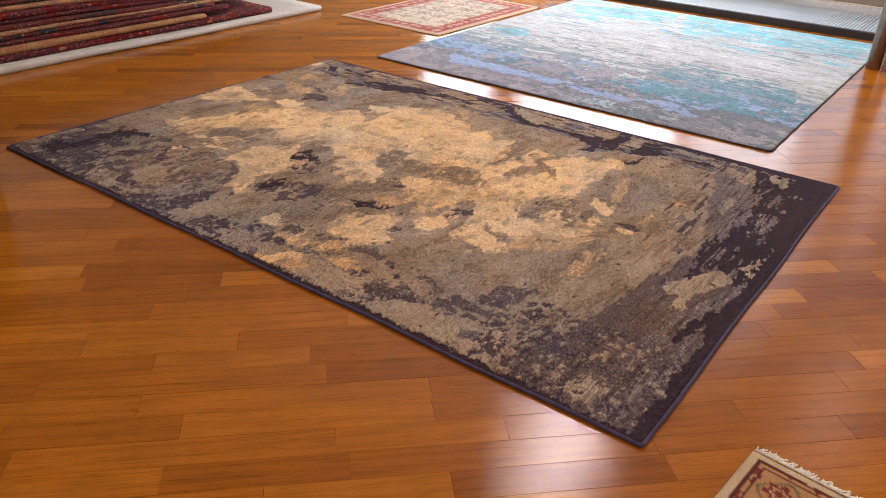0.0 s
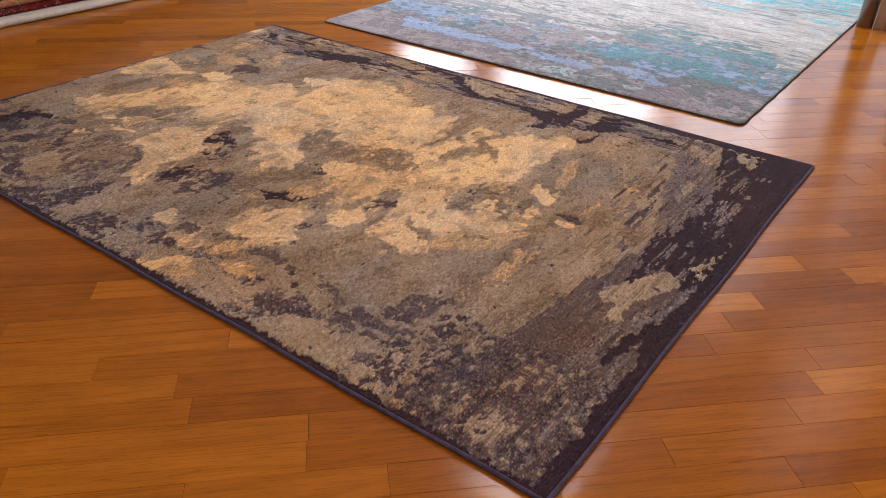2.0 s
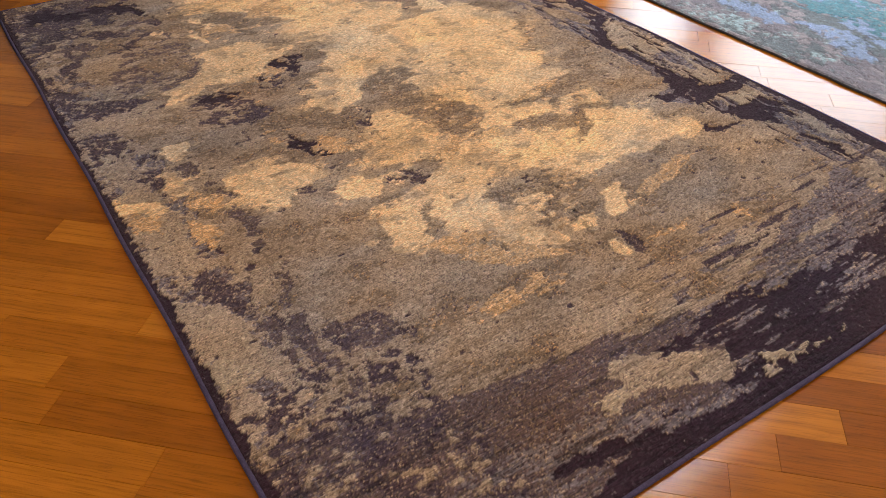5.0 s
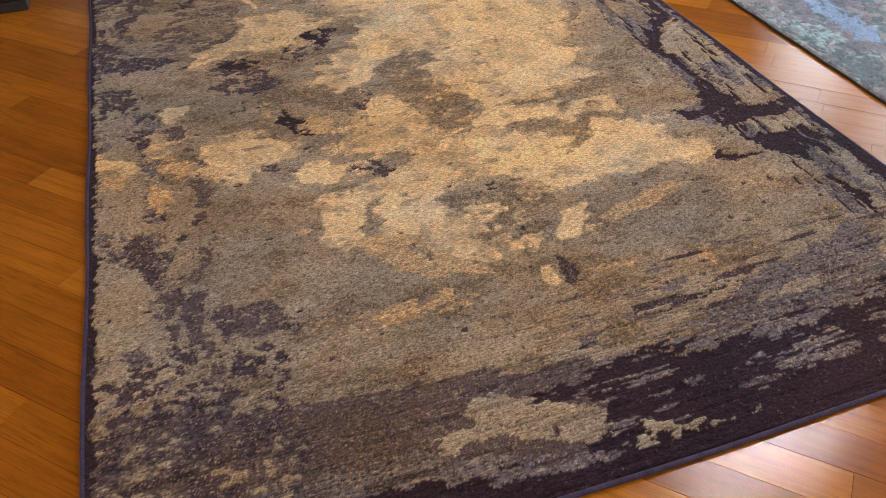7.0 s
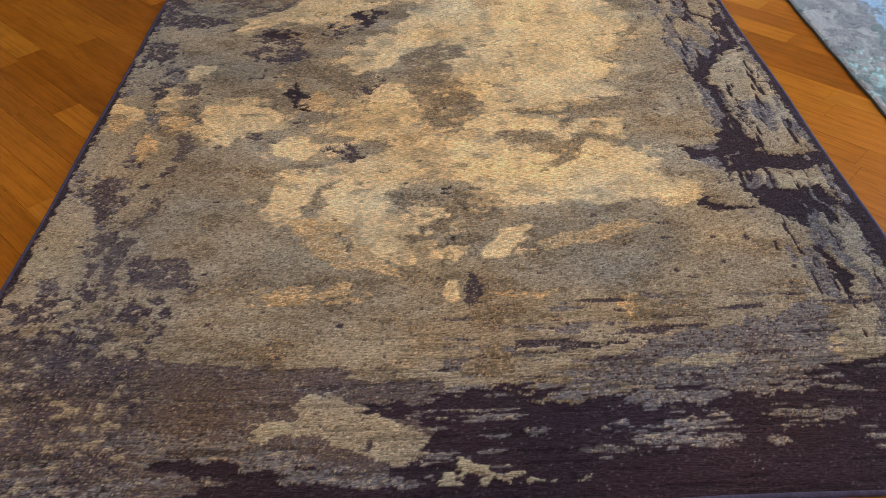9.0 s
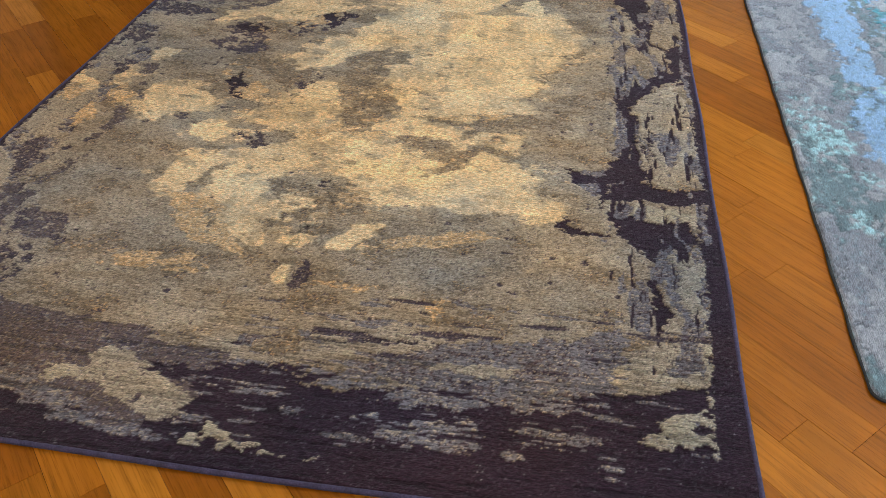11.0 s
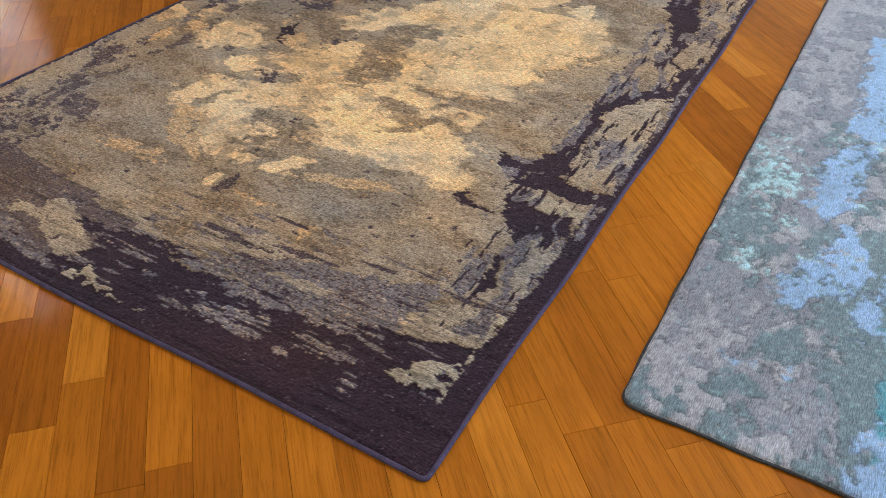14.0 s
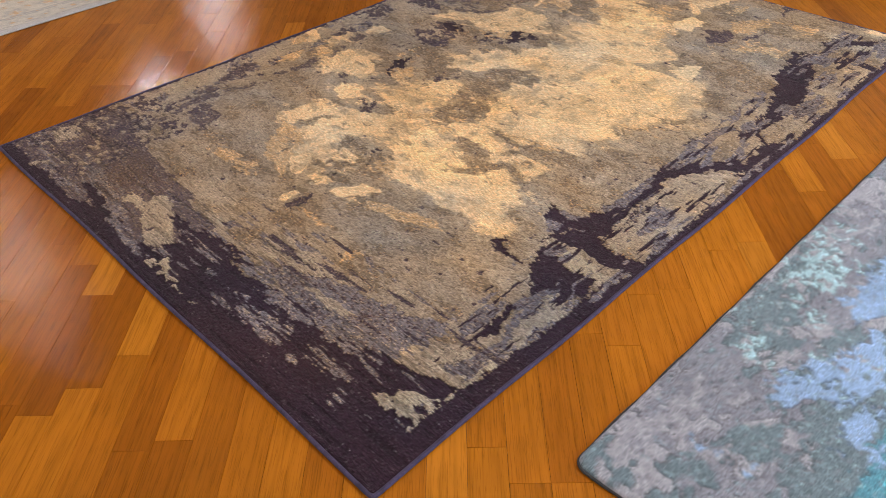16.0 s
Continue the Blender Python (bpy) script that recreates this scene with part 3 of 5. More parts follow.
lay(RUG_DESIGN, "gold", (0.89, 0.7), (0.96, 0.74), (0.9, 0.85), (0.83, 0.78), (0.83, 0.71))
lay(RUG_DESIGN, "mauve", (0.17, 0.02), (0.41, 0.04), (0.43, 0.16), (0.38, 0.3), (0.34, 0.51), (0.32, 0.67), (0.33, 0.74), (0.32, 0.83), (0.27, 0.83), (0.24, 0.98), (0.11, 0.96), (0.02, 0.94))
lay(RUG_DESIGN, "lilac", (0.18, 0.3), (0.18, 0.49), (0.16, 0.63), (0.09, 0.81), (0.05, 0.87), (0.07, 0.65), (0.11, 0.41))
lay(RUG_DESIGN, "dark", (0.11, 0.44), (0.12, 0.51), (0.1, 0.63), (0.07, 0.61), (0.1, 0.44))
lay(RUG_DESIGN, "dark", (0.09, 0.73), (0.09, 0.77), (0.07, 0.8), (0.06, 0.75))
lay(RUG_DESIGN, "dark", (0.24, 0.98), (0.24, 1.07), (0.24, 1.16), (0.27, 1.24), (0.24, 1.24), (0.22, 1.13), (0.19, 1.13), (0.1, 1.47), (0.12, 1.6), (0.11, 1.67), (-0.02, 1.59), (0.03, 1.27), (0.02, 1.11), (0.04, 0.94))
lay(RUG_DESIGN, "dark", (0.24, 0.85), (0.22, 0.95), (0.2, 0.92), (0.21, 0.85))
lay(RUG_DESIGN, "sand", (0.25, 0.73), (0.24, 0.84), (0.16, 0.82), (0.15, 0.74), (0.15, 0.65), (0.17, 0.63), (0.21, 0.71))
lay(RUG_DESIGN, "ash", (0.13, 0.82), (0.17, 0.84), (0.19, 0.89), (0.18, 0.94), (0.14, 0.95), (0.12, 0.98), (0.1, 0.92), (0.1, 0.88))
lay(RUG_DESIGN, "sand", (0.15, 0.86), (0.19, 0.89), (0.17, 0.94), (0.14, 0.95), (0.14, 0.91))
lay(RUG_DESIGN, "sand", (0.07, 0.98), (0.11, 1.03), (0.1, 1.07), (0.07, 1.1), (0.04, 1.09), (0.04, 1.02))
lay(RUG_DESIGN, "sand", (0.06, 1.11), (0.07, 1.16), (0.05, 1.23), (0.04, 1.29), (0.03, 1.22), (0.02, 1.15))
lay(RUG_DESIGN, "lilac", (0.11, 1.25), (0.11, 1.39), (0.1, 1.48), (0.08, 1.44), (0.09, 1.35), (0.09, 1.27))
lay(RUG_DESIGN, "lilac", (0.15, 1.14), (0.15, 1.2), (0.14, 1.2), (0.14, 1.15))
lay(RUG_DESIGN, "ash", (0.2, 0.05), (0.27, 0.07), (0.25, 0.14), (0.2, 0.15), (0.18, 0.1))
lay(RUG_DESIGN, "taupe", (0.25, 0.2), (0.27, 0.25), (0.22, 0.3), (0.21, 0.23))
lay(RUG_DESIGN, "plum", (0.37, 0.18), (0.38, 0.23), (0.33, 0.25), (0.34, 0.2))
lay(RUG_DESIGN, "plum", (0.37, 0.29), (0.36, 0.33), (0.33, 0.32))
lay(RUG_DESIGN, "mauve", (0.69, 0.26), (0.67, 0.42), (0.58, 0.44), (0.55, 0.38), (0.57, 0.3))
lay(RUG_DESIGN, "plum", (0.67, 0.26), (0.68, 0.3), (0.6, 0.32), (0.58, 0.3))
lay(RUG_DESIGN, "plum", (0.68, 0.37), (0.67, 0.43), (0.63, 0.43), (0.63, 0.38))
lay(RUG_DESIGN, "plum", (0.59, 0.38), (0.58, 0.44), (0.54, 0.42))
lay(RUG_DESIGN, "plum", (0.55, 0.32), (0.54, 0.34), (0.51, 0.33))
lay(RUG_DESIGN, "plum", (0.99, 0.09), (1.01, 0.13), (0.92, 0.14), (0.84, 0.16), (0.85, 0.13))
lay(RUG_DESIGN, "mauve", (0.79, 0.15), (0.8, 0.2), (0.62, 0.22), (0.62, 0.19))
lay(RUG_DESIGN, "plum", (0.61, 0.18), (0.59, 0.22), (0.53, 0.22), (0.54, 0.19))
lay(RUG_DESIGN, "lilac", (0.61, 0.07), (0.62, 0.12), (0.55, 0.13), (0.54, 0.1))
lay(RUG_DESIGN, "sand", (0.7, 0), (0.73, 0.06), (0.64, 0.12), (0.62, 0.07), (0.62, 0.02))
lay(RUG_DESIGN, "ash", (0.18, 0.71), (0.22, 0.72), (0.25, 0.8), (0.22, 0.86), (0.17, 0.9), (0.16, 0.96), (0.13, 0.96), (0.1, 0.93), (0.13, 0.86), (0.14, 0.8), (0.15, 0.74))
lay(RUG_DESIGN, "dark", (0.21, 0.82), (0.23, 0.91), (0.22, 0.95), (0.24, 1.07), (0.22, 1.17), (0.21, 1.19), (0.23, 1.33), (0.25, 1.44), (0.24, 1.59), (0.29, 1.78), (0.29, 1.85), (0.34, 1.98), (0.32, 2), (0.24, 2), (0.1, 1.99), (0.09, 2), (0, 1.62), (-0.01, 1.41), (-0, 1.19), (0.03, 1), (0.09, 0.95), (0.16, 0.97), (0.2, 0.94), (0.19, 0.88))
lay(RUG_DESIGN, "sand", (0.05, 0.98), (0.1, 1.02), (0.09, 1.08), (0.05, 1.1), (0.03, 1.06), (0.04, 1))
lay(RUG_DESIGN, "sand", (0.06, 1.09), (0.08, 1.12), (0.05, 1.19), (0.05, 1.27), (0.03, 1.22), (0.02, 1.16), (0.04, 1.12))
lay(RUG_DESIGN, "lilac", (0.13, 1.22), (0.16, 1.28), (0.15, 1.38), (0.18, 1.46), (0.17, 1.53), (0.15, 1.58), (0.11, 1.51), (0.1, 1.42), (0.1, 1.33), (0.1, 1.26))
lay(RUG_DESIGN, "lilac", (0.16, 1.58), (0.2, 1.64), (0.21, 1.73), (0.17, 1.8), (0.15, 1.73), (0.15, 1.65), (0.11, 1.63), (0.11, 1.59))
lay(RUG_DESIGN, "lilac", (0.23, 1.33), (0.26, 1.44), (0.25, 1.51), (0.24, 1.59), (0.26, 1.65), (0.28, 1.74), (0.26, 1.79), (0.23, 1.7), (0.22, 1.61), (0.21, 1.52), (0.2, 1.4))
lay(RUG_DESIGN, "lilac", (0.15, 1.14), (0.16, 1.19), (0.14, 1.19), (0.14, 1.15))
lay(RUG_DESIGN, "lilac", (0.22, 1.18), (0.3, 1.3), (0.28, 1.43), (0.23, 1.33))
lay(RUG_DESIGN, "dark", (0.25, 1.08), (0.27, 1.21), (0.26, 1.23), (0.24, 1.12))
lay(RUG_DESIGN, "dark", (0.28, 1.32), (0.3, 1.41), (0.28, 1.36))
lay(RUG_DESIGN, "plum", (0.34, 1.16), (0.36, 1.28), (0.36, 1.39), (0.35, 1.29))
lay(RUG_DESIGN, "plum", (0.38, 1.33), (0.4, 1.4), (0.39, 1.51), (0.38, 1.41))
lay(RUG_DESIGN, "sand", (0.31, 1.41), (0.32, 1.54), (0.32, 1.62), (0.29, 1.55), (0.28, 1.43))
lay(RUG_DESIGN, "lilac", (0.37, 1.56), (0.33, 1.66), (0.36, 1.77), (0.41, 1.84), (0.47, 1.81), (0.41, 1.7))
lay(RUG_DESIGN, "ash", (0.37, 1.82), (0.43, 1.88), (0.44, 1.92), (0.44, 2), (0.34, 2), (0.32, 1.96), (0.36, 1.91), (0.34, 1.85))
lay(RUG_DESIGN, "sand", (0.43, 1.94), (0.46, 2), (0.34, 2), (0.38, 1.98))
lay(RUG_DESIGN, "sand", (0.18, 1.85), (0.24, 1.9), (0.26, 1.94), (0.27, 1.98), (0.16, 1.99), (0.17, 1.96), (0.16, 1.91))
lay(RUG_DESIGN, "sand", (0.32, 1.98), (0.32, 2), (0.24, 2), (0.23, 1.99))
lay(RUG_DESIGN, "dark", (0.88, 2), (0.89, 2.06), (0.1, 2.06), (0.09, 2), (0.32, 2.01))
lay(RUG_DESIGN, "dark", (0.89, 1.77), (0.88, 1.86), (0.88, 1.97), (0.79, 2), (0.74, 1.91), (0.63, 1.9), (0.73, 1.87), (0.78, 1.81))
lay(RUG_DESIGN, "sand", (0.9, 1.78), (0.92, 1.85), (0.9, 1.97), (0.86, 1.99), (0.85, 1.9), (0.88, 1.83))
lay(RUG_DESIGN, "lilac", (0.71, 1.89), (0.71, 1.95), (0.76, 2), (0.48, 2), (0.46, 1.95), (0.57, 1.94), (0.64, 1.91))
lay(RUG_DESIGN, "ash", (0.71, 1.93), (0.74, 1.99), (0.49, 1.99), (0.54, 1.96))
lay(RUG_DESIGN, "dark", (0.63, 1.87), (0.66, 1.89), (0.53, 1.92), (0.45, 1.9))
lay(RUG_DESIGN, "ash", (1.46, 1.85), (1.56, 1.97), (1.46, 2.02), (1.06, 2.04), (1.04, 1.92), (1.17, 1.89))
lay(RUG_DESIGN, "dark", (1.47, 1.8), (1.57, 1.87), (1.68, 1.99), (1.61, 1.99), (1.53, 1.89), (1.42, 1.84), (1.25, 1.83), (1.13, 1.86), (1, 1.89), (1.01, 2.04), (0.93, 2.05), (0.94, 1.85), (0.94, 1.74), (0.98, 1.81), (1.15, 1.81))
lay(RUG_DESIGN, "dark", (1.24, 1.88), (1.3, 1.9), (1.18, 1.92), (1.03, 1.9), (1.11, 1.89))
lay(RUG_DESIGN, "lilac", (1.04, 1.68), (1.09, 1.78), (1.01, 1.82), (0.95, 1.73))
lay(RUG_DESIGN, "mauve", (2.33, 0.31), (2.32, 0.51), (2.13, 0.53), (1.97, 0.45), (1.94, 0.34), (1.98, 0.21), (2.16, 0.23))
lay(RUG_DESIGN, "olive", (2.32, 0.36), (2.27, 0.53), (2.09, 0.5), (2.05, 0.41), (2.16, 0.33))
lay(RUG_DESIGN, "dark", (1.86, 0.42), (1.88, 0.48), (1.79, 0.58), (1.77, 0.45), (1.82, 0.41))
lay(RUG_DESIGN, "plum", (1.84, 0.64), (1.92, 0.76), (1.86, 0.78), (1.77, 0.69), (1.76, 0.62))
lay(RUG_DESIGN, "dark", (2.04, 0.78), (1.89, 0.82), (1.9, 0.75))
lay(RUG_DESIGN, "plum", (1.83, 0.38), (1.78, 0.53), (1.64, 0.6), (1.59, 0.48), (1.69, 0.36))
lay(RUG_DESIGN, "dark", (1.48, 0.55), (1.41, 0.62), (1.3, 0.62), (1.34, 0.58), (1.43, 0.55))
lay(RUG_DESIGN, "plum", (1.12, 0.69), (1.09, 0.8), (1.03, 0.83), (1.05, 0.74), (1.09, 0.69))
lay(RUG_DESIGN, "plum", (1.23, 0.45), (1.22, 0.51), (1.15, 0.55), (1.18, 0.47))
lay(RUG_DESIGN, "plum", (2.03, 0.04), (1.99, 0.2), (1.93, 0.29), (1.88, 0.2), (1.93, 0.06))
lay(RUG_DESIGN, "dark", (2.9, 0.09), (2.9, 0.26), (2.81, 0.46), (2.57, 0.51), (2.69, 0.42), (2.75, 0.22), (2.76, 0.08))
lay(RUG_DESIGN, "ash", (1.9, 0.03), (1.87, 0.21), (1.8, 0.32), (1.79, 0.13), (1.82, 0.03))
lay(RUG_DESIGN, "gold", (2.21, 0.86), (2.37, 1.14), (2.2, 1.42), (2.02, 1.27), (2.07, 1.08), (2.02, 0.95))
lay(RUG_DESIGN, "gold", (2.18, 0.55), (2.19, 0.71), (2.05, 0.87), (1.98, 0.72), (1.87, 0.61), (1.93, 0.47))
lay(RUG_DESIGN, "gold", (1.95, 0.33), (2, 0.47), (1.91, 0.47), (1.85, 0.33))
lay(RUG_DESIGN, "gold", (1.36, 0.31), (1.35, 0.44), (1.3, 0.56), (1.21, 0.58), (1.21, 0.44), (1.1, 0.45), (1.19, 0.36), (1.29, 0.31))
lay(RUG_DESIGN, "gold", (1.62, 0.21), (1.6, 0.29), (1.51, 0.27), (1.54, 0.2))
lay(RUG_DESIGN, "gold", (1.4, 0.16), (1.37, 0.22), (1.32, 0.19), (1.36, 0.16))
lay(RUG_DESIGN, "amber", (1.36, 0.04), (1.27, 0.11), (1.21, 0.08), (1.24, 0.03))
lay(RUG_DESIGN, "amber", (1.23, 0.17), (1.14, 0.23), (1.08, 0.18), (1.13, 0.15))
lay(RUG_DESIGN, "gold", (1.78, 0.82), (1.8, 0.96), (1.72, 0.99), (1.56, 0.86), (1.51, 0.75), (1.62, 0.69))
lay(RUG_DESIGN, "olive", (1.63, 0.9), (1.7, 1.02), (1.63, 1.14), (1.58, 1.01), (1.48, 0.9), (1.51, 0.85))
lay(RUG_DESIGN, "olive", (1.47, 0.96), (1.44, 1.05), (1.3, 1.11), (1.22, 1.03), (1.3, 0.98))
lay(RUG_DESIGN, "plum", (2.74, 0.14), (2.74, 0.24), (2.59, 0.18), (2.58, 0.11))
lay(RUG_DESIGN, "plum", (2.44, 0.14), (2.36, 0.18), (2.19, 0.11), (2.26, 0.09))
lay(RUG_DESIGN, "olive", (2.46, 0.74), (2.36, 0.84), (2.23, 0.78), (2.29, 0.69))
lay(RUG_DESIGN, "plum", (1.54, 0.1), (1.51, 0.19), (1.4, 0.15), (1.46, 0.11))
lay(RUG_DESIGN, "plum", (0.97, 0.09), (0.97, 0.14), (0.91, 0.11), (0.85, 0.17), (0.82, 0.14), (0.87, 0.12))
lay(RUG_DESIGN, "dark", (2.1, 1.9), (2.34, 1.81), (2.61, 1.75), (2.45, 1.86), (2.14, 1.95))
lay(RUG_DESIGN, "dark", (1.23, 1.82), (1.43, 1.8), (1.56, 1.87), (1.68, 1.99), (1.57, 1.93), (1.43, 1.84), (1.23, 1.86), (1.03, 1.81), (0.9, 1.75), (1.01, 1.75))
lay(RUG_DESIGN, "dark", (1.69, 1.98), (1.84, 1.98), (1.9, 2.01), (1.71, 2.05), (1.61, 2.01))
lay(RUG_DESIGN, "ash", (1.02, 1.89), (1.26, 1.9), (1.52, 1.92), (1.6, 1.99), (1.33, 2.02), (1.07, 1.98), (1, 1.95))
lay(RUG_DESIGN, "dark", (1.04, 1.65), (1.06, 1.68), (1.02, 1.76), (0.99, 1.7))
lay(RUG_DESIGN, "dark", (0.81, 1.66), (0.84, 1.67), (0.79, 1.72), (0.78, 1.8), (0.77, 1.74), (0.77, 1.7))
lay(RUG_DESIGN, "lilac", (0.32, 1.3), (0.39, 1.53), (0.42, 1.77), (0.38, 1.84), (0.29, 1.78), (0.24, 1.61), (0.25, 1.44), (0.26, 1.34))
lay(RUG_DESIGN, "ash", (0.31, 1.41), (0.32, 1.54), (0.32, 1.62), (0.29, 1.55), (0.29, 1.43))
lay(RUG_DESIGN, "dark", (0.05, 0.55), (0.08, 0.62), (0.08, 0.72), (0.06, 0.84), (0.04, 0.99), (0, 1.01), (0, 0.8), (-0.01, 0.59))
lay(RUG_DESIGN, "lilac", (0.08, 0.67), (0.09, 0.83), (0.07, 0.97), (0.05, 0.97), (0.05, 0.83), (0.06, 0.7))
lay(RUG_DESIGN, "dark", (-0.02, 1.58), (0.05, 1.68), (0.12, 1.86), (0.15, 2), (0.12, 2.08), (-0.04, 2.08))
lay(BLUE_DESIGN, "teal", (0.97, 0.53), (0.93, 1.25), (0.38, 1.24), (0.1, 1.04), (0.16, 0.46), (0.7, 0.21))
lay(BLUE_DESIGN, "turquoise", (1.52, 2.8), (0.04, 2.86), (0.08, 2.26), (0.45, 2.22), (1.07, 2.2), (1.23, 2.03))
lay(BLUE_DESIGN, "turquoise", (2.41, 2.47), (1.52, 2.8), (1.58, 2.34), (2.19, 2.15))
lay(BLUE_DESIGN, "turquoise", (2.41, 1.21), (2.2, 1.35), (2.03, 1.22), (2.21, 1.04))
lay(BLUE_DESIGN, "teal", (0.6, 0.02), (0.73, 0.03), (0.97, 0.02), (1.04, 0.05), (0.96, 0.15), (0.74, 0.12), (0.64, 0.19), (0.53, 0.12), (0.53, 0.06))
lay(BLUE_DESIGN, "teal", (0.7, 0.19), (0.81, 0.26), (0.74, 0.3), (0.64, 0.24))
lay(BLUE_DESIGN, "aqua", (0.9, 0.01), (1.04, 0.04), (0.98, 0.1), (0.83, 0.08))
lay(BLUE_DESIGN, "aqua", (0.57, 0.06), (0.59, 0.1), (0.53, 0.12), (0.52, 0.08))
lay(BLUE_DESIGN, "aqua", (0.91, 0.09), (0.97, 0.16), (0.87, 0.17))
lay(BLUE_DESIGN, "blue", (0.55, 0.21), (0.69, 0.28), (0.86, 0.31), (0.62, 0.39), (0.51, 0.34), (0.47, 0.26), (0.45, 0.2))
lay(BLUE_DESIGN, "blue", (0.47, 0.35), (0.58, 0.4), (0.45, 0.45), (0.39, 0.39))
lay(BLUE_DESIGN, "blue", (1.06, 0.19), (1.21, 0.2), (0.9, 0.3), (0.79, 0.24), (0.93, 0.22))
lay(BLUE_DESIGN, "teal", (0.27, 0.19), (0.35, 0.22), (0.41, 0.26), (0.33, 0.32), (0.21, 0.29), (0.21, 0.23))
lay(BLUE_DESIGN, "teal", (0.29, 0.31), (0.46, 0.36), (0.44, 0.45), (0.28, 0.51), (0.17, 0.38))
lay(BLUE_DESIGN, "teal", (0.14, 0.13), (0.2, 0.21), (0.15, 0.24), (0.1, 0.16))
lay(BLUE_DESIGN, "blue", (0.23, 0.14), (0.24, 0.2), (0.2, 0.2))
lay(BLUE_DESIGN, "blue", (0.23, 0.24), (0.26, 0.28), (0.21, 0.27))
lay(BLUE_DESIGN, "teal", (1.05, 0.02), (1.05, 0.12), (0.67, 0.14), (0.51, 0.08), (0.63, 0.02))
lay(BLUE_DESIGN, "aqua", (1.05, 0.04), (1.02, 0.13), (0.88, 0.13), (0.83, 0.07))
lay(BLUE_DESIGN, "aqua", (0.6, 0.08), (0.62, 0.13), (0.53, 0.12))
lay(BLUE_DESIGN, "blue", (2.08, 0.22), (2.19, 0.4), (1.32, 0.34), (1.32, 0.23))
lay(BLUE_DESIGN, "blue", (1.22, 0.23), (1.32, 0.34), (0.91, 0.31), (0.85, 0.2))
lay(BLUE_DESIGN, "blue", (0.63, 0.23), (0.68, 0.3), (0.5, 0.28), (0.48, 0.21))

TONES = {"taupe": (0.335, 0.247, 0.173), "gold": (0.80, 0.527, 0.282), "sand": (0.44, 0.355, 0.25), "dark": (0.033, 0.016, 0.026), "plum": (0.07, 0.0475, 0.062),
         "lilac": (0.185, 0.155, 0.165), "mauve": (0.122, 0.082, 0.078), "amber": (0.5, 0.3, 0.145), "olive": (0.198, 0.138, 0.09), "ash": (0.395, 0.298, 0.22), "straw": (0.86, 0.64, 0.38)}
HEIGHTS = {"taupe": 0.0125, "gold": 0.0130, "sand": 0.0145, "dark": 0.0080, "plum": 0.0090, "lilac": 0.0098, "mauve": 0.0105, "amber": 0.0127, "olive": 0.0118, "ash": 0.0130, "straw": 0.0134}
# what else is knotted in among each tone: (other tone, share)
MIXED = {"taupe": (("olive", 0.16), ("ash", 0.14), ("mauve", 0.05)), "gold": (("straw", 0.34), ("amber", 0.05)), "sand": (("ash", 0.26), ("taupe", 0.12), ("lilac", 0.07)),
         "dark": (("plum", 0.05), ("lilac", 0.004)), "plum": (("mauve", 0.22), ("dark", 0.16), ("taupe", 0.08)), "lilac": (("ash", 0.12), ("mauve", 0.22), ("dark", 0.09)),
         "mauve": (("olive", 0.10), ("plum", 0.20), ("lilac", 0.10), ("taupe", 0.05)), "amber": (("taupe", 0.24), ("gold", 0.26)), "olive": (("taupe", 0.30), ("plum", 0.08), ("amber", 0.06)),
         "ash": (("taupe", 0.26), ("sand", 0.18), ("mauve", 0.09)), "straw": (("gold", 0.2),)}


def bow(u, v):
    """The rug does not lie quite square: the long side by the blue rug bows in a little towards the far end."""
    return 0.012 * smoothstep(1.6, 2.95, u) * (v / RUG_W) ** 2 - 0.006 * np.sin(math.pi * u / RUG_L) ** 0.7 * (1 - v / RUG_W)


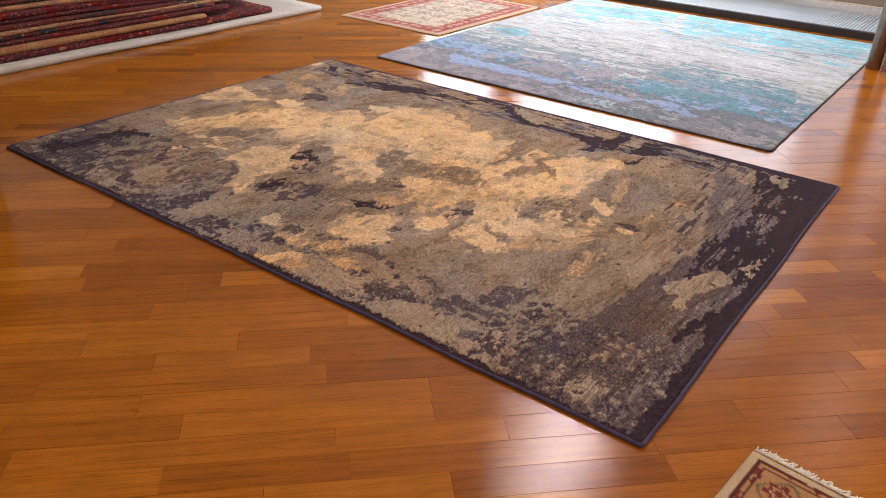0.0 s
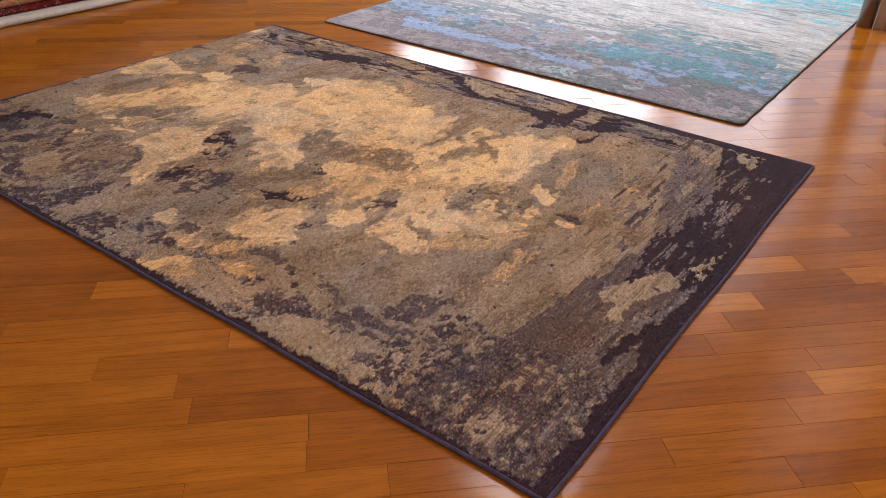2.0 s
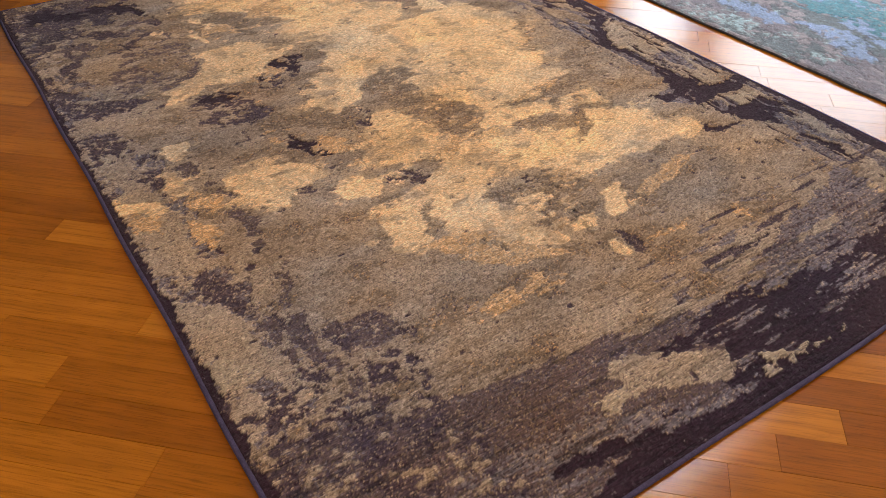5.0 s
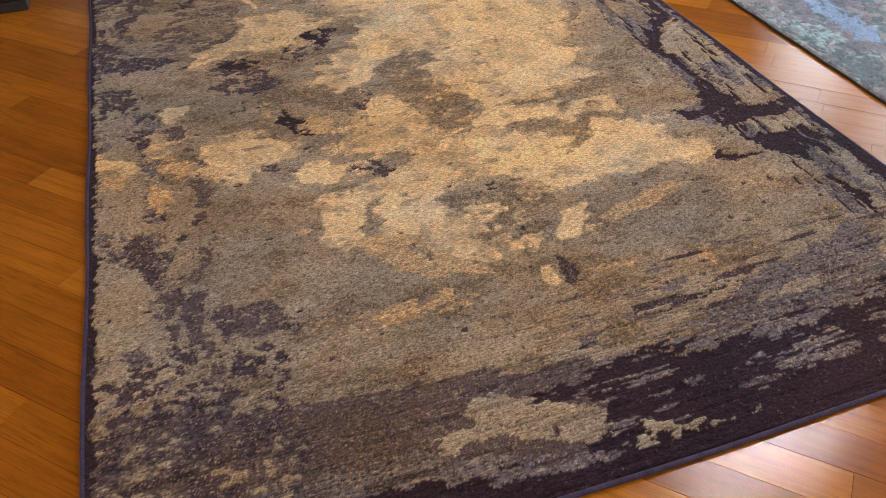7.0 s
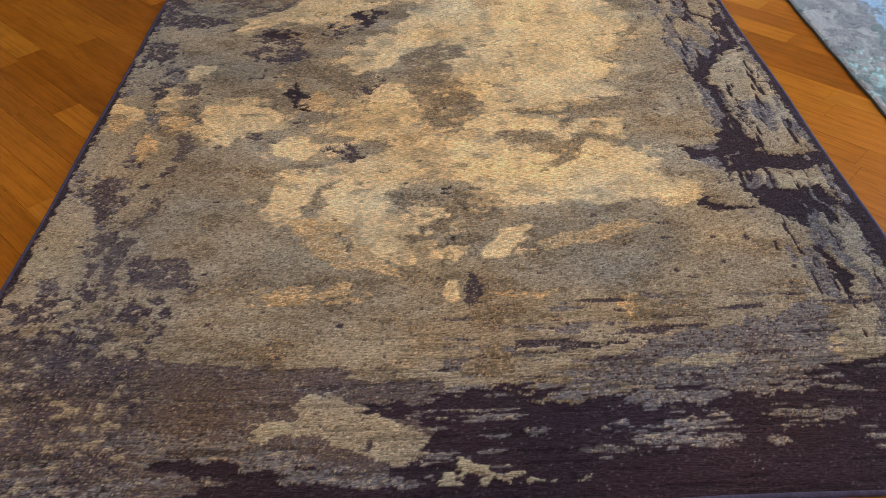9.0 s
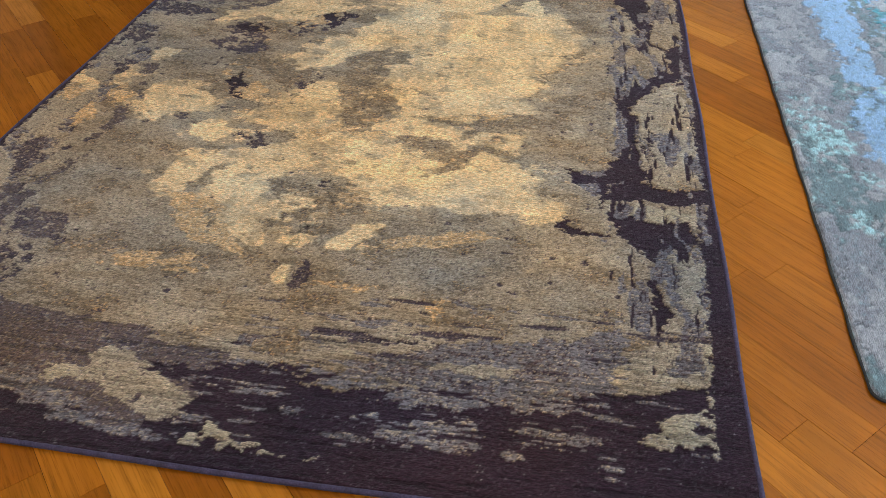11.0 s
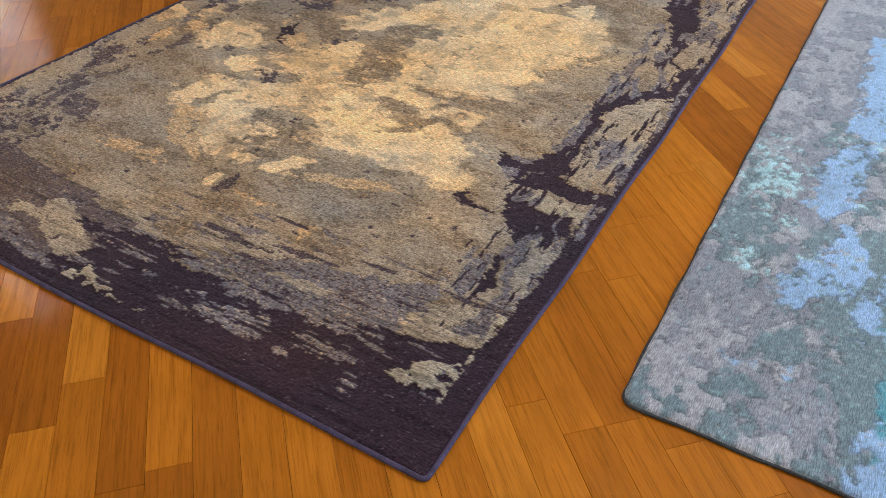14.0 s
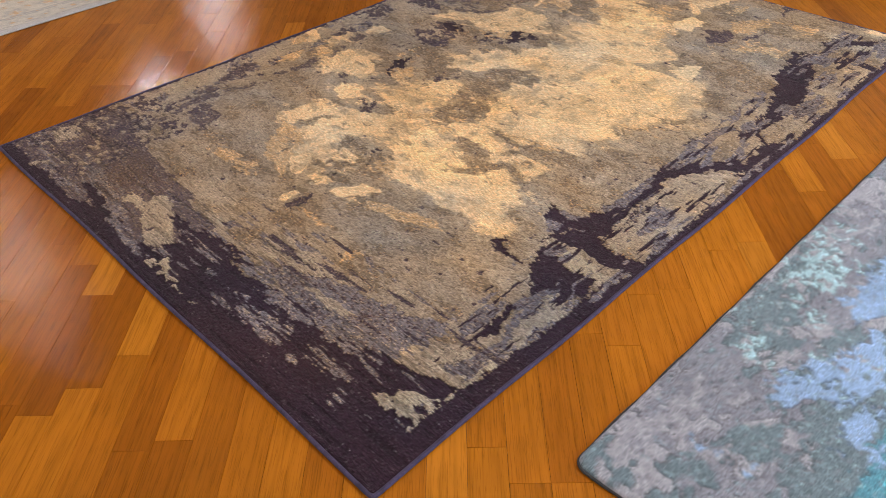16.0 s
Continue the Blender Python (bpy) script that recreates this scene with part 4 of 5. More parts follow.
def main_rug():
    rug = thing("area_rug", "large abstract wool and silk rug, gold on taupe with aubergine border", "rug", (RUG_X, RUG_Y, 0))
    step = 0.003
    nu, nv = int(RUG_L / step) + 1, int(RUG_W / step) + 1
    u, v = np.meshgrid(np.linspace(0, RUG_L, nu), np.linspace(0, RUG_W, nv), indexing="ij")
    # ragged outlines: coarse and fine wander, drawn out along the rows of knots
    wu = u + 0.034 * (fbm(u * 16, v * 10, 3, 1) - 0.5) + 0.036 * (fbm(u * 48, v * 26, 4, 2) - 0.5) + 0.012 * (fbm(u * 160, v * 60, 2, 3) - 0.5)
    wv = v + 0.040 * (fbm(u * 16, v * 10, 3, 4) - 0.5) + 0.052 * (fbm(u * 48, v * 22, 4, 5) - 0.5) + 0.022 * (fbm(u * 160, v * 50, 2, 6) - 0.5)
    names = list(TONES)
    idx = np.zeros(u.shape, int)

    def put(tone, mask):
        idx[mask] = names.index(tone)
    streak = fbm(u * 60, v * 9, 3, 8)
    fine = fbm(u * 70, v * 34, 3, 9)
    mid = fbm(u * 16, v * 9, 3, 10)
    cloud = fbm(u * 4, v * 3.2, 3, 11)
    # ground: taupe with olive and ash wear
    put("olive", mid + 0.3 * (fine - 0.5) > 0.61)
    put("ash", mid + 0.3 * (fine - 0.5) < 0.38)
    put("amber", (fbm(u * 6, v * 4, 3, 12) + 0.3 * (fine - 0.5) > 0.66) & (u > 0.5) & (v > 0.5) & (v < 1.7))
    # the worn margin along the long free side
    worn = (wv < 0.12 + 0.14 * cloud) & (u < 2.9)
    put("ash", worn & (fine > 0.36) & (wu > 0.5))
    put("lilac", worn & (fbm(u * 40, v * 36, 4, 80) > 0.56) & (wu > 0.4))
    put("plum", worn & (fbm(u * 34, v * 30, 3, 14) > 0.655))
    put("mauve", (np.abs(wv - 0.27 - 0.03 * np.sin(u * 7)) < 0.022) & (fbm(u * 22, v * 22, 3, 13) > 0.48) & (u < 1.5))
    band = (wu < 0.36 - 0.10 * smoothstep(0.2, 1.2, v)) & (v < 1.0)
    put("mauve", band)
    put("lilac", band & (streak > 0.58))
    worn_out = fbm(u * 55, v * 42, 4, 75)
    for tone, outline in RUG_DESIGN:
        m = inside(wu, wv, outline)
        if tone in ("gold", "amber"):
            m &= ~((fine + 0.6 * (mid - 0.5)) > 0.80)
        if tone == "olive":
            m &= fbm(u * 34, v * 17, 4, 84) + 0.25 * (mid - 0.5) < 0.62
        if tone in ("dark", "plum", "mauve") and 0.5 < outline[0][0] < 2.5 and 0.3 < outline[0][1] < 1.6:
            m &= fbm(u * 44, v * 24, 4, 85) < 0.56
        if tone == "lilac" and max(p[0] for p in outline) < 0.4:
            m &= fbm(u * 75, v * 11, 3, 81) < 0.55
        if tone == "sand" and max(p[0] for p in outline) < 0.4:
            m &= fbm(u * 40, v * 24, 4, 87) < 0.57
        if tone == "sand":
            m &= ~((fine + 0.4 * (streak - 0.5)) > 0.86)
        if tone in ("plum", "mauve") and max(p[1] for p in outline) < 0.6:
            m &= worn_out > (0.34 if outline[0][1] > 0.3 else 0.39)
        elif tone == "plum" and 0.5 < outline[0][0] < 2.5 and 0.4 < outline[0][1] < 1.7:
            m &= worn_out > 0.45
        put(tone, m)
    # mottled near corner
    corner = (wu < 0.55) & (wv < 0.40)
    speck = fbm(u * 62, v * 44, 3, 15) + 0.5 * (mid - 0.5)
    put("taupe", corner & (speck > 0.68))
    put("ash", corner & (speck > 0.77))
    put("plum", corner & (speck < 0.42))
    far = (wu > 2.35) & (wv < 0.5)
    put("plum", far & (fbm(u * 20, v * 15, 3, 18) > 0.57))
    put("mauve", far & (fbm(u * 24, v * 13, 3, 19) > 0.60))
    put("olive", far & (fbm(u * 18, v * 18, 3, 20) > 0.64))
    # silk side strip beside the blue rug, with short cracks along it
    side = (wv > 1.78) & (u > 0.35) & (u < 2.9)
    put("lilac", side & (fbm(u * 9, v * 24, 3, 22) > 0.57))
    put("dark", side & (fbm(u * 12, v * 70, 3, 21) > 0.68))
    # dashes of silk in the dark end band and thin lines running in from it
    dash = fbm(u * 55, v * 10, 3, 63)
    put("lilac", (idx == names.index("dark")) & (u > 0.075) & (u < 0.3) & (v > 0.85) & (dash > 0.74 - 0.45 * (u - 0.07)))
    put("lilac", (idx == 0) & (u < 0.5) & (v > 1.0) & (fbm(u * 70, v * 8, 3, 64) > 0.60 + 0.5 * np.clip(u - 0.25, 0, 1)))
    put("plum", (u > 0.2) & (u < 0.5) & (v > 1.15) & (fbm(u * 75, v * 7, 3, 65) > 0.69))
    # tiny scattered moth marks
    put("plum", (fbm(u * 44, v * 26, 2, 23) > 0.83) & ((idx == 0) | (idx == names.index("ash"))))
    # flat-woven dark edge all round, wider at the end nearest the walk
    d_end, d_far, d_free, d_blue = u, RUG_L - u, v, RUG_W - v
    rag = 0.03 * (fine - 0.5) + 0.03 * (mid - 0.5)
    put("dark", (d_end + rag < 0.045) | (d_far + rag < 0.016) | (d_free + rag < 0.018) | (d_blue + rag < 0.022 + 0.045 * smoothstep(1.0, 0.2, u)))
    put("dark", (u + 0.5 * rag < 0.10) & (v > 0.9) & (idx == names.index("mauve")))
    # other yarns knotted in: small flecks drawn out along the rows
    fleck = fbm(u * 130, v * 44, 3, 61)
    order = fleck.ravel().argsort().argsort().reshape(fleck.shape) / fleck.size
    fleck2 = fbm(u * 52, v * 16, 3, 62)
    order2 = fleck2.ravel().argsort().argsort().reshape(fleck2.shape) / fleck2.size
    pick = (1.6 * order + 0.7 * order2) % 1.0
    base = idx.copy()
    for tone, others in MIXED.items():
        start = 0.0
        for other, share in others:
            put(other, (base == names.index(tone)) & (pick >= start) & (pick < start + share))
            start += share
    palette = np.array([TONES[n] for n in names])
    rgb = palette[idx]
    high = np.array([HEIGHTS[n] for n in names])[idx]

    def blur(a, wu_, wv_):
        for ax, w in ((0, wu_), (1, wv_)):
            for _ in range(2):
                c = np.cumsum(np.pad(a, [(w + 1, w) if k == ax else (0, 0) for k in (0, 1)], mode="edge"), ax)
                a = (np.take(c, range(2 * w + 1, c.shape[ax]), ax) - np.take(c, range(0, c.shape[ax] - 2 * w - 1), ax)) / (2 * w + 1)
        return a
    # the gold thins out into the ground: crisp in places, feathered in others
    gold = (base == names.index("gold")).astype(float)
    soft = 0.10 + 0.3 * smoothstep(0.5, 0.64, fbm(u * 3.2, v * 3.2, 3, 70))
    soft = np.maximum(soft, 0.8 * smoothstep(1.35, 1.6, v))
    wide = 0.75 * smoothstep(0.5, 0.9, soft)
    core = blur(gold, 2, 3) * (1 - wide) + blur(gold, 11, 14) * wide
    level = core + 1.2 * (fbm(u * 34, v * 19, 5, 71) - 0.5) + 0.6 * (fbm(u * 9, v * 6, 4, 72) - 0.5)
    alpha = smoothstep(0.5 - soft / 2, 0.5 + soft / 2, level)
    alpha *= 1 - 0.55 * smoothstep(0.50, 0.72, fbm(u * 8, v * 13, 5, 73))
    glow = np.clip(1.3 * blur(gold, 30, 45), 0, 0.9) * smoothstep(0.36, 0.62, fbm(u * 15, v * 8, 5, 74)) * 0.36
    ground = np.isin(idx, [names.index(n) for n in ("taupe", "olive", "ash", "amber", "gold", "straw")])
    # stray gold round the figures and bare spots within them
    stray = smoothstep(0.60, 0.66, fbm(u * 26, v * 13, 5, 82) + 0.22 * np.clip(blur(gold, 22, 30), 0, 1) - 0.06) * smoothstep(0.05, 0.3, blur(gold, 22, 30))
    bare = smoothstep(0.60, 0.68, fbm(u * 30, v * 15, 5, 83)) * (1 - smoothstep(1.3, 1.5, v))
    alpha = np.maximum(np.maximum(alpha * (1 - 0.6 * bare), glow), 0.75 * stray) * ground * np.where(base == names.index("olive"), 0.4, 1.0)
    under = np.where((gold > 0)[..., None], palette[np.where(pick < 0.45, names.index("taupe"), np.where(pick < 0.75, names.index("olive"), names.index("ash")))], rgb)
    thread = np.where((pick < 0.38)[..., None], np.array(TONES["straw"]), np.array(TONES["gold"]))
    rgb = under * (1 - alpha[..., None]) + thread * alpha[..., None]
    # hairline cracks in the gold and carved rows at the walked end
    vein = np.abs(fbm(u * 6, v * 6, 4, 76) - 0.5) < 0.0045
    vein &= (fbm(u * 3, v * 3, 2, 77) > 0.52) & (u > 0.6) & (v > 0.5)
    rgb = rgb * (1 - 0.5 * vein)[..., None]
    rows = np.sin(2 * math.pi * (u + 0.004 * fbm(u * 8, v * 8, 2, 78)) / 0.009) * smoothstep(0.62, 0.35, u)
    cut = (fbm(u * 120, v * 7, 3, 79) > 0.64) * smoothstep(0.6, 0.3, u)
    # row relief painted in: ridges lightened, grooves and cuts shaded by colour
    rgb = rgb * (1 + 0.13 * rows - 0.35 * cut)[..., None]
    high = high + 0.0005 * rows - 0.0012 * cut
    # soften steps by half a stitch
    for ax in (0, 1):
        rgb = 0.92 * rgb + 0.04 * (np.roll(rgb, 1, ax) + np.roll(rgb, -1, ax))
        high = 0.5 * high + 0.25 * (np.roll(high, 1, ax) + np.roll(high, -1, ax))
    stitch = np.random.RandomState(5).rand(*u.shape) - 0.5
    shade = 1 + 0.3 * (fbm(u * 160, v * 30, 2, 24) - 0.5) + 0.5 * (fbm(u * 7, v * 5, 3, 25) - 0.5) + (0.55 - 0.28 * np.isin(idx, [names.index("gold"), names.index("straw")])) * stitch
    tint = fbm(u * 5, v * 3.5, 3, 26)[..., None] - 0.5
    rgb = rgb * shade[..., None] * (1 + tint * np.array([0.35, 0.05, -0.45]))
    high = high + 0.0022 * (fbm(u * 90, v * 60, 2, 27) - 0.5) + 0.0018 * stitch
    edge = np.minimum.reduce([d_end, d_far, d_free, d_blue])
    z = high * smoothstep(-0.004, 0.006, edge) + 0.002
    ru, rv = round_corners(u, v, RUG_L, RUG_W, 0.013)
    pile = new("woven_face", grid_mesh("woven_face", nu, nv, -ru, rv - bow(u, v), z, np.clip(rgb, 0.004, 0.9), M_RUG))
    pile.data.flip_normals()
    pile.parent = rug
    ring, n = [], 60
    for a, b in (((0, 0), (0, RUG_W)), ((0, RUG_W), (RUG_L, RUG_W)), ((RUG_L, RUG_W), (RUG_L, 0)), ((RUG_L, 0), (0, 0))):
        for k in range(n):
            s = k / n
            s = 0.5 - 0.5 * math.cos(math.pi * s)
            uu, vv = a[0] + (b[0] - a[0]) * s, a[1] + (b[1] - a[1]) * s
            uu, vv = (float(q) for q in round_corners(np.float64(uu), np.float64(vv), RUG_L, RUG_W, 0.013))
            wob = 0.0025 * math.sin(uu * 9 + vv * 7)
            ring.append((-uu + wob, vv - float(bow(np.float64(uu), np.float64(vv))) + wob, 0.0058))
    part("binding", tube(ring, 0.0058, 8, True), M_CORD, rug, "violet-blue overcast binding cord")
    part("backing", boxes((-RUG_L + 0.01, -0.01, 0.035, RUG_W - 0.08, 0.0005, 0.002)), M_BACK, rug)


main_rug()

# ---- blue rug ----
BLUE_TONES = {"pale": (0.57, 0.625, 0.655), "blue": (0.30, 0.42, 0.65), "teal": (0.165, 0.212, 0.245), "turquoise": (0.16, 0.57, 0.70), "lagoon": (0.115, 0.29, 0.38), "slate": (0.245, 0.245, 0.295), "mist": (0.365, 0.355, 0.405), "aqua": (0.42, 0.60, 0.67), "stone": (0.42, 0.435, 0.45), "steel": (0.27, 0.37, 0.44)}


BLUE_MIXED = {"slate": (("mist", 0.26), ("teal", 0.10), ("steel", 0.10)), "mist": (("slate", 0.24), ("stone", 0.10)), "blue": (("steel", 0.14), ("mist", 0.07)), "teal": (("slate", 0.18), ("steel", 0.14), ("aqua", 0.05)),
              "pale": (("stone", 0.18), ("mist", 0.08)), "stone": (("pale", 0.22), ("steel", 0.10)), "steel": (("slate", 0.18), ("stone", 0.10)), "turquoise": (("pale", 0.12), ("lagoon", 0.12)), "lagoon": (("steel", 0.18), ("slate", 0.12), ("turquoise", 0.10)), "aqua": (("pale", 0.2), ("teal", 0.1))}


def blue_rug():
    rug = thing("blue_area_rug", "large abstract silk rug in blue, turquoise and cream", "rug", (-0.480, 4.695, 0))
    lu, lv, step = 2.49, 2.84, 0.004
    nu, nv = int(lu / step) + 1, int(lv / step) + 1
    u, v = np.meshgrid(np.linspace(0, lu, nu), np.linspace(0, lv, nv), indexing="ij")
    wu = u + 0.05 * (fbm(u * 5, v * 7, 3, 31) - 0.5) + 0.085 * (fbm(u * 26, v * 34, 4, 32) - 0.5) + 0.02 * (fbm(u * 80, v * 90, 2, 45) - 0.5)
    wv = v + 0.04 * (fbm(u * 5, v * 7, 3, 33) - 0.5) + 0.075 * (fbm(u * 26, v * 34, 4, 34) - 0.5) + 0.016 * (fbm(u * 80, v * 90, 2, 46) - 0.5)
    names = list(BLUE_TONES)
    idx = np.zeros(u.shape, int)

    def put(tone, mask):
        idx[mask] = names.index(tone)
    streak, mott = fbm(u * 7, v * 40, 3, 35), fbm(u * 22, v * 34, 3, 36)
    away = smoothstep(0.4, 1.0, v)
    put("stone", streak > 0.55)
    put("steel", (wv < 1.0) & (streak + 0.3 * (mott - 0.5) > 0.52))
    put("mist", wv < 0.62)
    put("slate", (wv < 0.66) & (fbm(u * 9, v * 8, 5, 47) > 0.45))
    for tone, outline in BLUE_DESIGN:
        m = inside(wu, wv, outline)
        hole = 0.60 if tone == "blue" and outline[0][0] > 2 else 0.68
        if tone == "turquoise":
            put(tone, m & (streak + 0.3 * (mott - 0.5) < 0.66))
            continue
        put(tone, m & (fbm(u * 8, v * 11, 5, 35.5) * (1 - away) + (streak + 0.6 * (mott - 0.5)) * away < hole))
    clump = 0.5 * fbm(u * 4, v * 5, 3, 37) + 0.5 * fbm(u * 30, v * 40, 4, 37.5)
    drift = 0.55 * fbm(u * 3, v * 6, 3, 39) + 0.45 * fbm(u * 26, v * 40, 4, 39.5)
    front = wv < 0.85
    put("teal", front & (clump > np.where(wv > 0.4, 0.575, 0.625)))
    put("blue", front & (drift > 0.555) & (wv > 0.42))
    put("mist", front & (clump < 0.42))
    put("aqua", (wv < 0.35) & (u > 0.5) & (u < 1.3) & (fbm(u * 9, v * 9, 3, 38) > 0.54) & (fbm(wu * 90, wv * 55, 2, 38.5) > 0.60))
    for tone, outline in BLUE_DESIGN:
        if max(p[1] for p in outline) < 0.75:
            put(tone, inside(wu, wv, outline) & (0.5 * fbm(u * 14, v * 18, 4, 35.5) + 0.5 * fbm(u * 60, v * 80, 4, 86) < {"aqua": 0.515, "teal": 0.53}.get(tone, 0.555)))
    put("lagoon", (idx == names.index("teal")) & (wv > 0.45))
    put("steel", (wv > 0.7) & (wv < 1.3) & (fbm(u * 20, v * 60, 3, 38) > 0.64))
    put("turquoise", (wv > 1.9) & (fbm(u * 6, v * 22, 3, 40) > 0.64))
    put("aqua", (wv > 1.7) & (fbm(u * 8, v * 30, 3, 49) > 0.66))
    put("steel", (wv > 0.9) & (fbm(u * 5, v * 26, 3, 48) > 0.66))
    put("pale", (wv > 1.0) & (fbm(u * 10, v * 44, 3, 41) > np.where(idx == names.index("turquoise"), 0.68, 0.58)))
    # pile cut low along the outlines of the figures, with groove shade painted into the colour
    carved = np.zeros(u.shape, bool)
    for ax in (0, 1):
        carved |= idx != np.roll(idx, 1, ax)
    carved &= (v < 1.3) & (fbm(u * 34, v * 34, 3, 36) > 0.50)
    # other yarns knotted in
    a, c = fbm(u * 44, v * 120, 3, 66), fbm(u * 20, v * 46, 3, 67)
    pick = (1.6 * a.ravel().argsort().argsort().reshape(a.shape) / a.size + 0.7 * c.ravel().argsort().argsort().reshape(a.shape) / a.size) % 1.0
    base = idx.copy()
    for tone, others in BLUE_MIXED.items():
        start = 0.0
        for other, share in others:
            put(other, (base == names.index(tone)) & (pick >= start) & (pick < start + share * (0.3 + 0.7 * away)))
            start += share
    rgb = np.array([BLUE_TONES[n] for n in names])[idx]
    for ax in (0, 1):
        rgb = 0.6 * rgb + 0.2 * (np.roll(rgb, 1, ax) + np.roll(rgb, -1, ax))
    rgb = rgb * (1 + 0.26 * (np.random.RandomState(6).rand(*u.shape) - 0.5)[..., None])
    rgb = rgb * (1 + (0.35 + 0.25 * away) * (fbm(u * 22, v * 110, 3, 42) - 0.5) + 0.4 * (fbm(u * 4, v * 6, 3, 43) - 0.5))[..., None]
    high = 0.011 + 0.0018 * (fbm(u * 50, v * 70, 3, 44) - 0.5) - 0.0022 * carved
    # relief shade of the cuts, put into the pile colour
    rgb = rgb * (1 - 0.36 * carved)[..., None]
    edge = np.minimum.reduce([u, lu - u, v, lv - v])
    z = high * smoothstep(-0.005, 0.007, edge) + 0.002
    ru, rv = round_corners(u, v, lu, lv, 0.03)
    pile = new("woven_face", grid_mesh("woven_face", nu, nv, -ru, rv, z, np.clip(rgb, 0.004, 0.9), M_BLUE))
    pile.data.flip_normals()
    pile.parent = rug
    ease = [0.5 - 0.5 * math.cos(math.pi * k / 60) for k in range(60)]
    ring = [(lu * k, 0) for k in ease] + [(lu, lv * k) for k in ease] + [(lu - lu * k, lv) for k in ease] + [(0, lv - lv * k) for k in ease]
    ring = [tuple(float(q) for q in round_corners(np.float64(x), np.float64(y), lu, lv, 0.03)) for x, y in ring]
    ring = [(-x + 0.002 * math.sin(31 * y), y + 0.002 * math.sin(29 * x)) for x, y in ring]
    part("binding", tube([(x, y, 0.004) for x, y in ring], 0.004, 8, True), M_CORD_DARK, rug, "grey-brown overcast edge")
    part("backing", boxes((-lu + 0.01, -0.01, 0.01, lv - 0.01, 0.0005, 0.002)), M_BACK, rug)


blue_rug()

# ---- small oriental rugs ----


def bordered_rug(name, label, at, turn, lu, lv, step, tones, fringe_side, seed, guard=0.045, border=0.17):
    """Knotted rug with guard stripes, a figured border and a field with scattered palmettes."""
    rug = thing(name, label, "rug", at, turn)
    nu, nv = int(lu / step) + 1, int(lv / step) + 1
    u, v = np.meshgrid(np.linspace(0, lu, nu), np.linspace(0, lv, nv), indexing="ij")
    wob = 0.006 * (fbm(u * 30, v * 30, 2, seed) - 0.5)
    d = np.minimum.reduce([u, lu - u, v, lv - v]) + wob
    along = np.where(np.minimum(u, lu - u) < np.minimum(v, lv - v), v, u)
    rgb = np.empty(u.shape + (3,))
    rgb[:] = tones["field"]

    def dab(tone, mask):
        rgb[mask] = tones[tone]

    def palmettes(pitch, offset, radius, region, ring, core):
        cu, cv = (u + offset) / pitch, (v + offset) / pitch
        iu, iv = np.floor(cu), np.floor(cv)
        jx, jy = TABLE[iu.astype(int) % 256, iv.astype(int) % 256], TABLE[(iu.astype(int) + 71) % 256, (iv.astype(int) + 13) % 256]
        dx, dy = (cu - iu - 0.35 - 0.3 * jx) * pitch, (cv - iv - 0.35 - 0.3 * jy) * pitch
        ang = np.arctan2(dy, dx)
        rr = np.hypot(dx, dy) / (radius * (0.7 + 0.5 * jx) * (1 + 0.22 * np.cos(6 * ang + 9 * jx)))
        dab(ring, region & (rr < 1))
        dab("field", region & (rr < 0.62))
        dab(core, region & (rr < 0.4))
    inner = d > border
    palmettes(0.17, 0.03, 0.05, inner, "leaf", "rose")
    palmettes(0.085, 0.05, 0.017, inner, "rose", "leaf")
    vine = np.abs(fbm(u * 9, v * 9, 2, seed + 3) - 0.5) < 0.012
    dab("leaf", inner & vine)
    band = (d > guard) & (d < border)
    dab("border", band)
    wave = guard + (border - guard) * (0.5 + 0.24 * np.sin(along * 42))
    dab("leaf", band & (np.abs(d - wave) < 0.005))
    palmettes(0.075, 0.02, 0.026, band, "motif", "rose")
    for c, w in ((guard, 0.005), (border, 0.005), (guard + 0.018, 0.0025), (border - 0.018, 0.0025)):
        dab("line", np.abs(d - c) < w)
    dab("selvedge", d < guard - 0.004)
    rgb *= (1 + 0.3 * (fbm(u * 60, v * 60, 3, seed + 5) - 0.5) + 0.25 * (fbm(u * 5, v * 5, 2, seed + 6) - 0.5))[..., None]
    z = 0.008 * smoothstep(-0.004, 0.006, np.minimum.reduce([u, lu - u, v, lv - v])) + 0.001 + 0.001 * fbm(u * 40, v * 40, 2, seed)
    pile = new("woven_face", grid_mesh("woven_face", nu, nv, u, -v, z, np.clip(rgb, 0.004, 0.9), M_ORIENT))
    pile.data.flip_normals()
    pile.parent = rug
    part("backing", boxes((0.004, lu - 0.004, -lv + 0.004, -0.004, 0.0003, 0.0012)), M_BACK, rug)
    rnd = random.Random(seed)
    # knotted warp ends
    bm = bmesh.new()
    span = lu if fringe_side in ("y0", "y1") else lv
    s = 0.004
    while s < span:
        length = 0.014 + 0.018 * rnd.random()
        lean = rnd.uniform(-0.006, 0.026)
        w = 0.0018 + 0.001 * rnd.random()
        pts = []
        for q in (0.0, 0.5, 1.0):
            o, side = length * q, s + lean * q
            h = 0.007 * (1 - q) + 0.003
            pts.append({"y0": (side, o, h), "y1": (side, -lv - o, h), "x0": (-o, -side, h), "x1": (lu + o, -side, h)}[fringe_side])
        t = tube(pts, w, 5)
        me = bpy.data.meshes.new("tmp")
        t.to_mesh(me)
        t.free()
        bm.from_mesh(me)
        bpy.data.meshes.remove(me)
        s += 0.0022 + 0.0018 * rnd.random()
    part("fringe", bm, M_FRINGE, rug, "short knotted cream cotton fringe")
    return rug


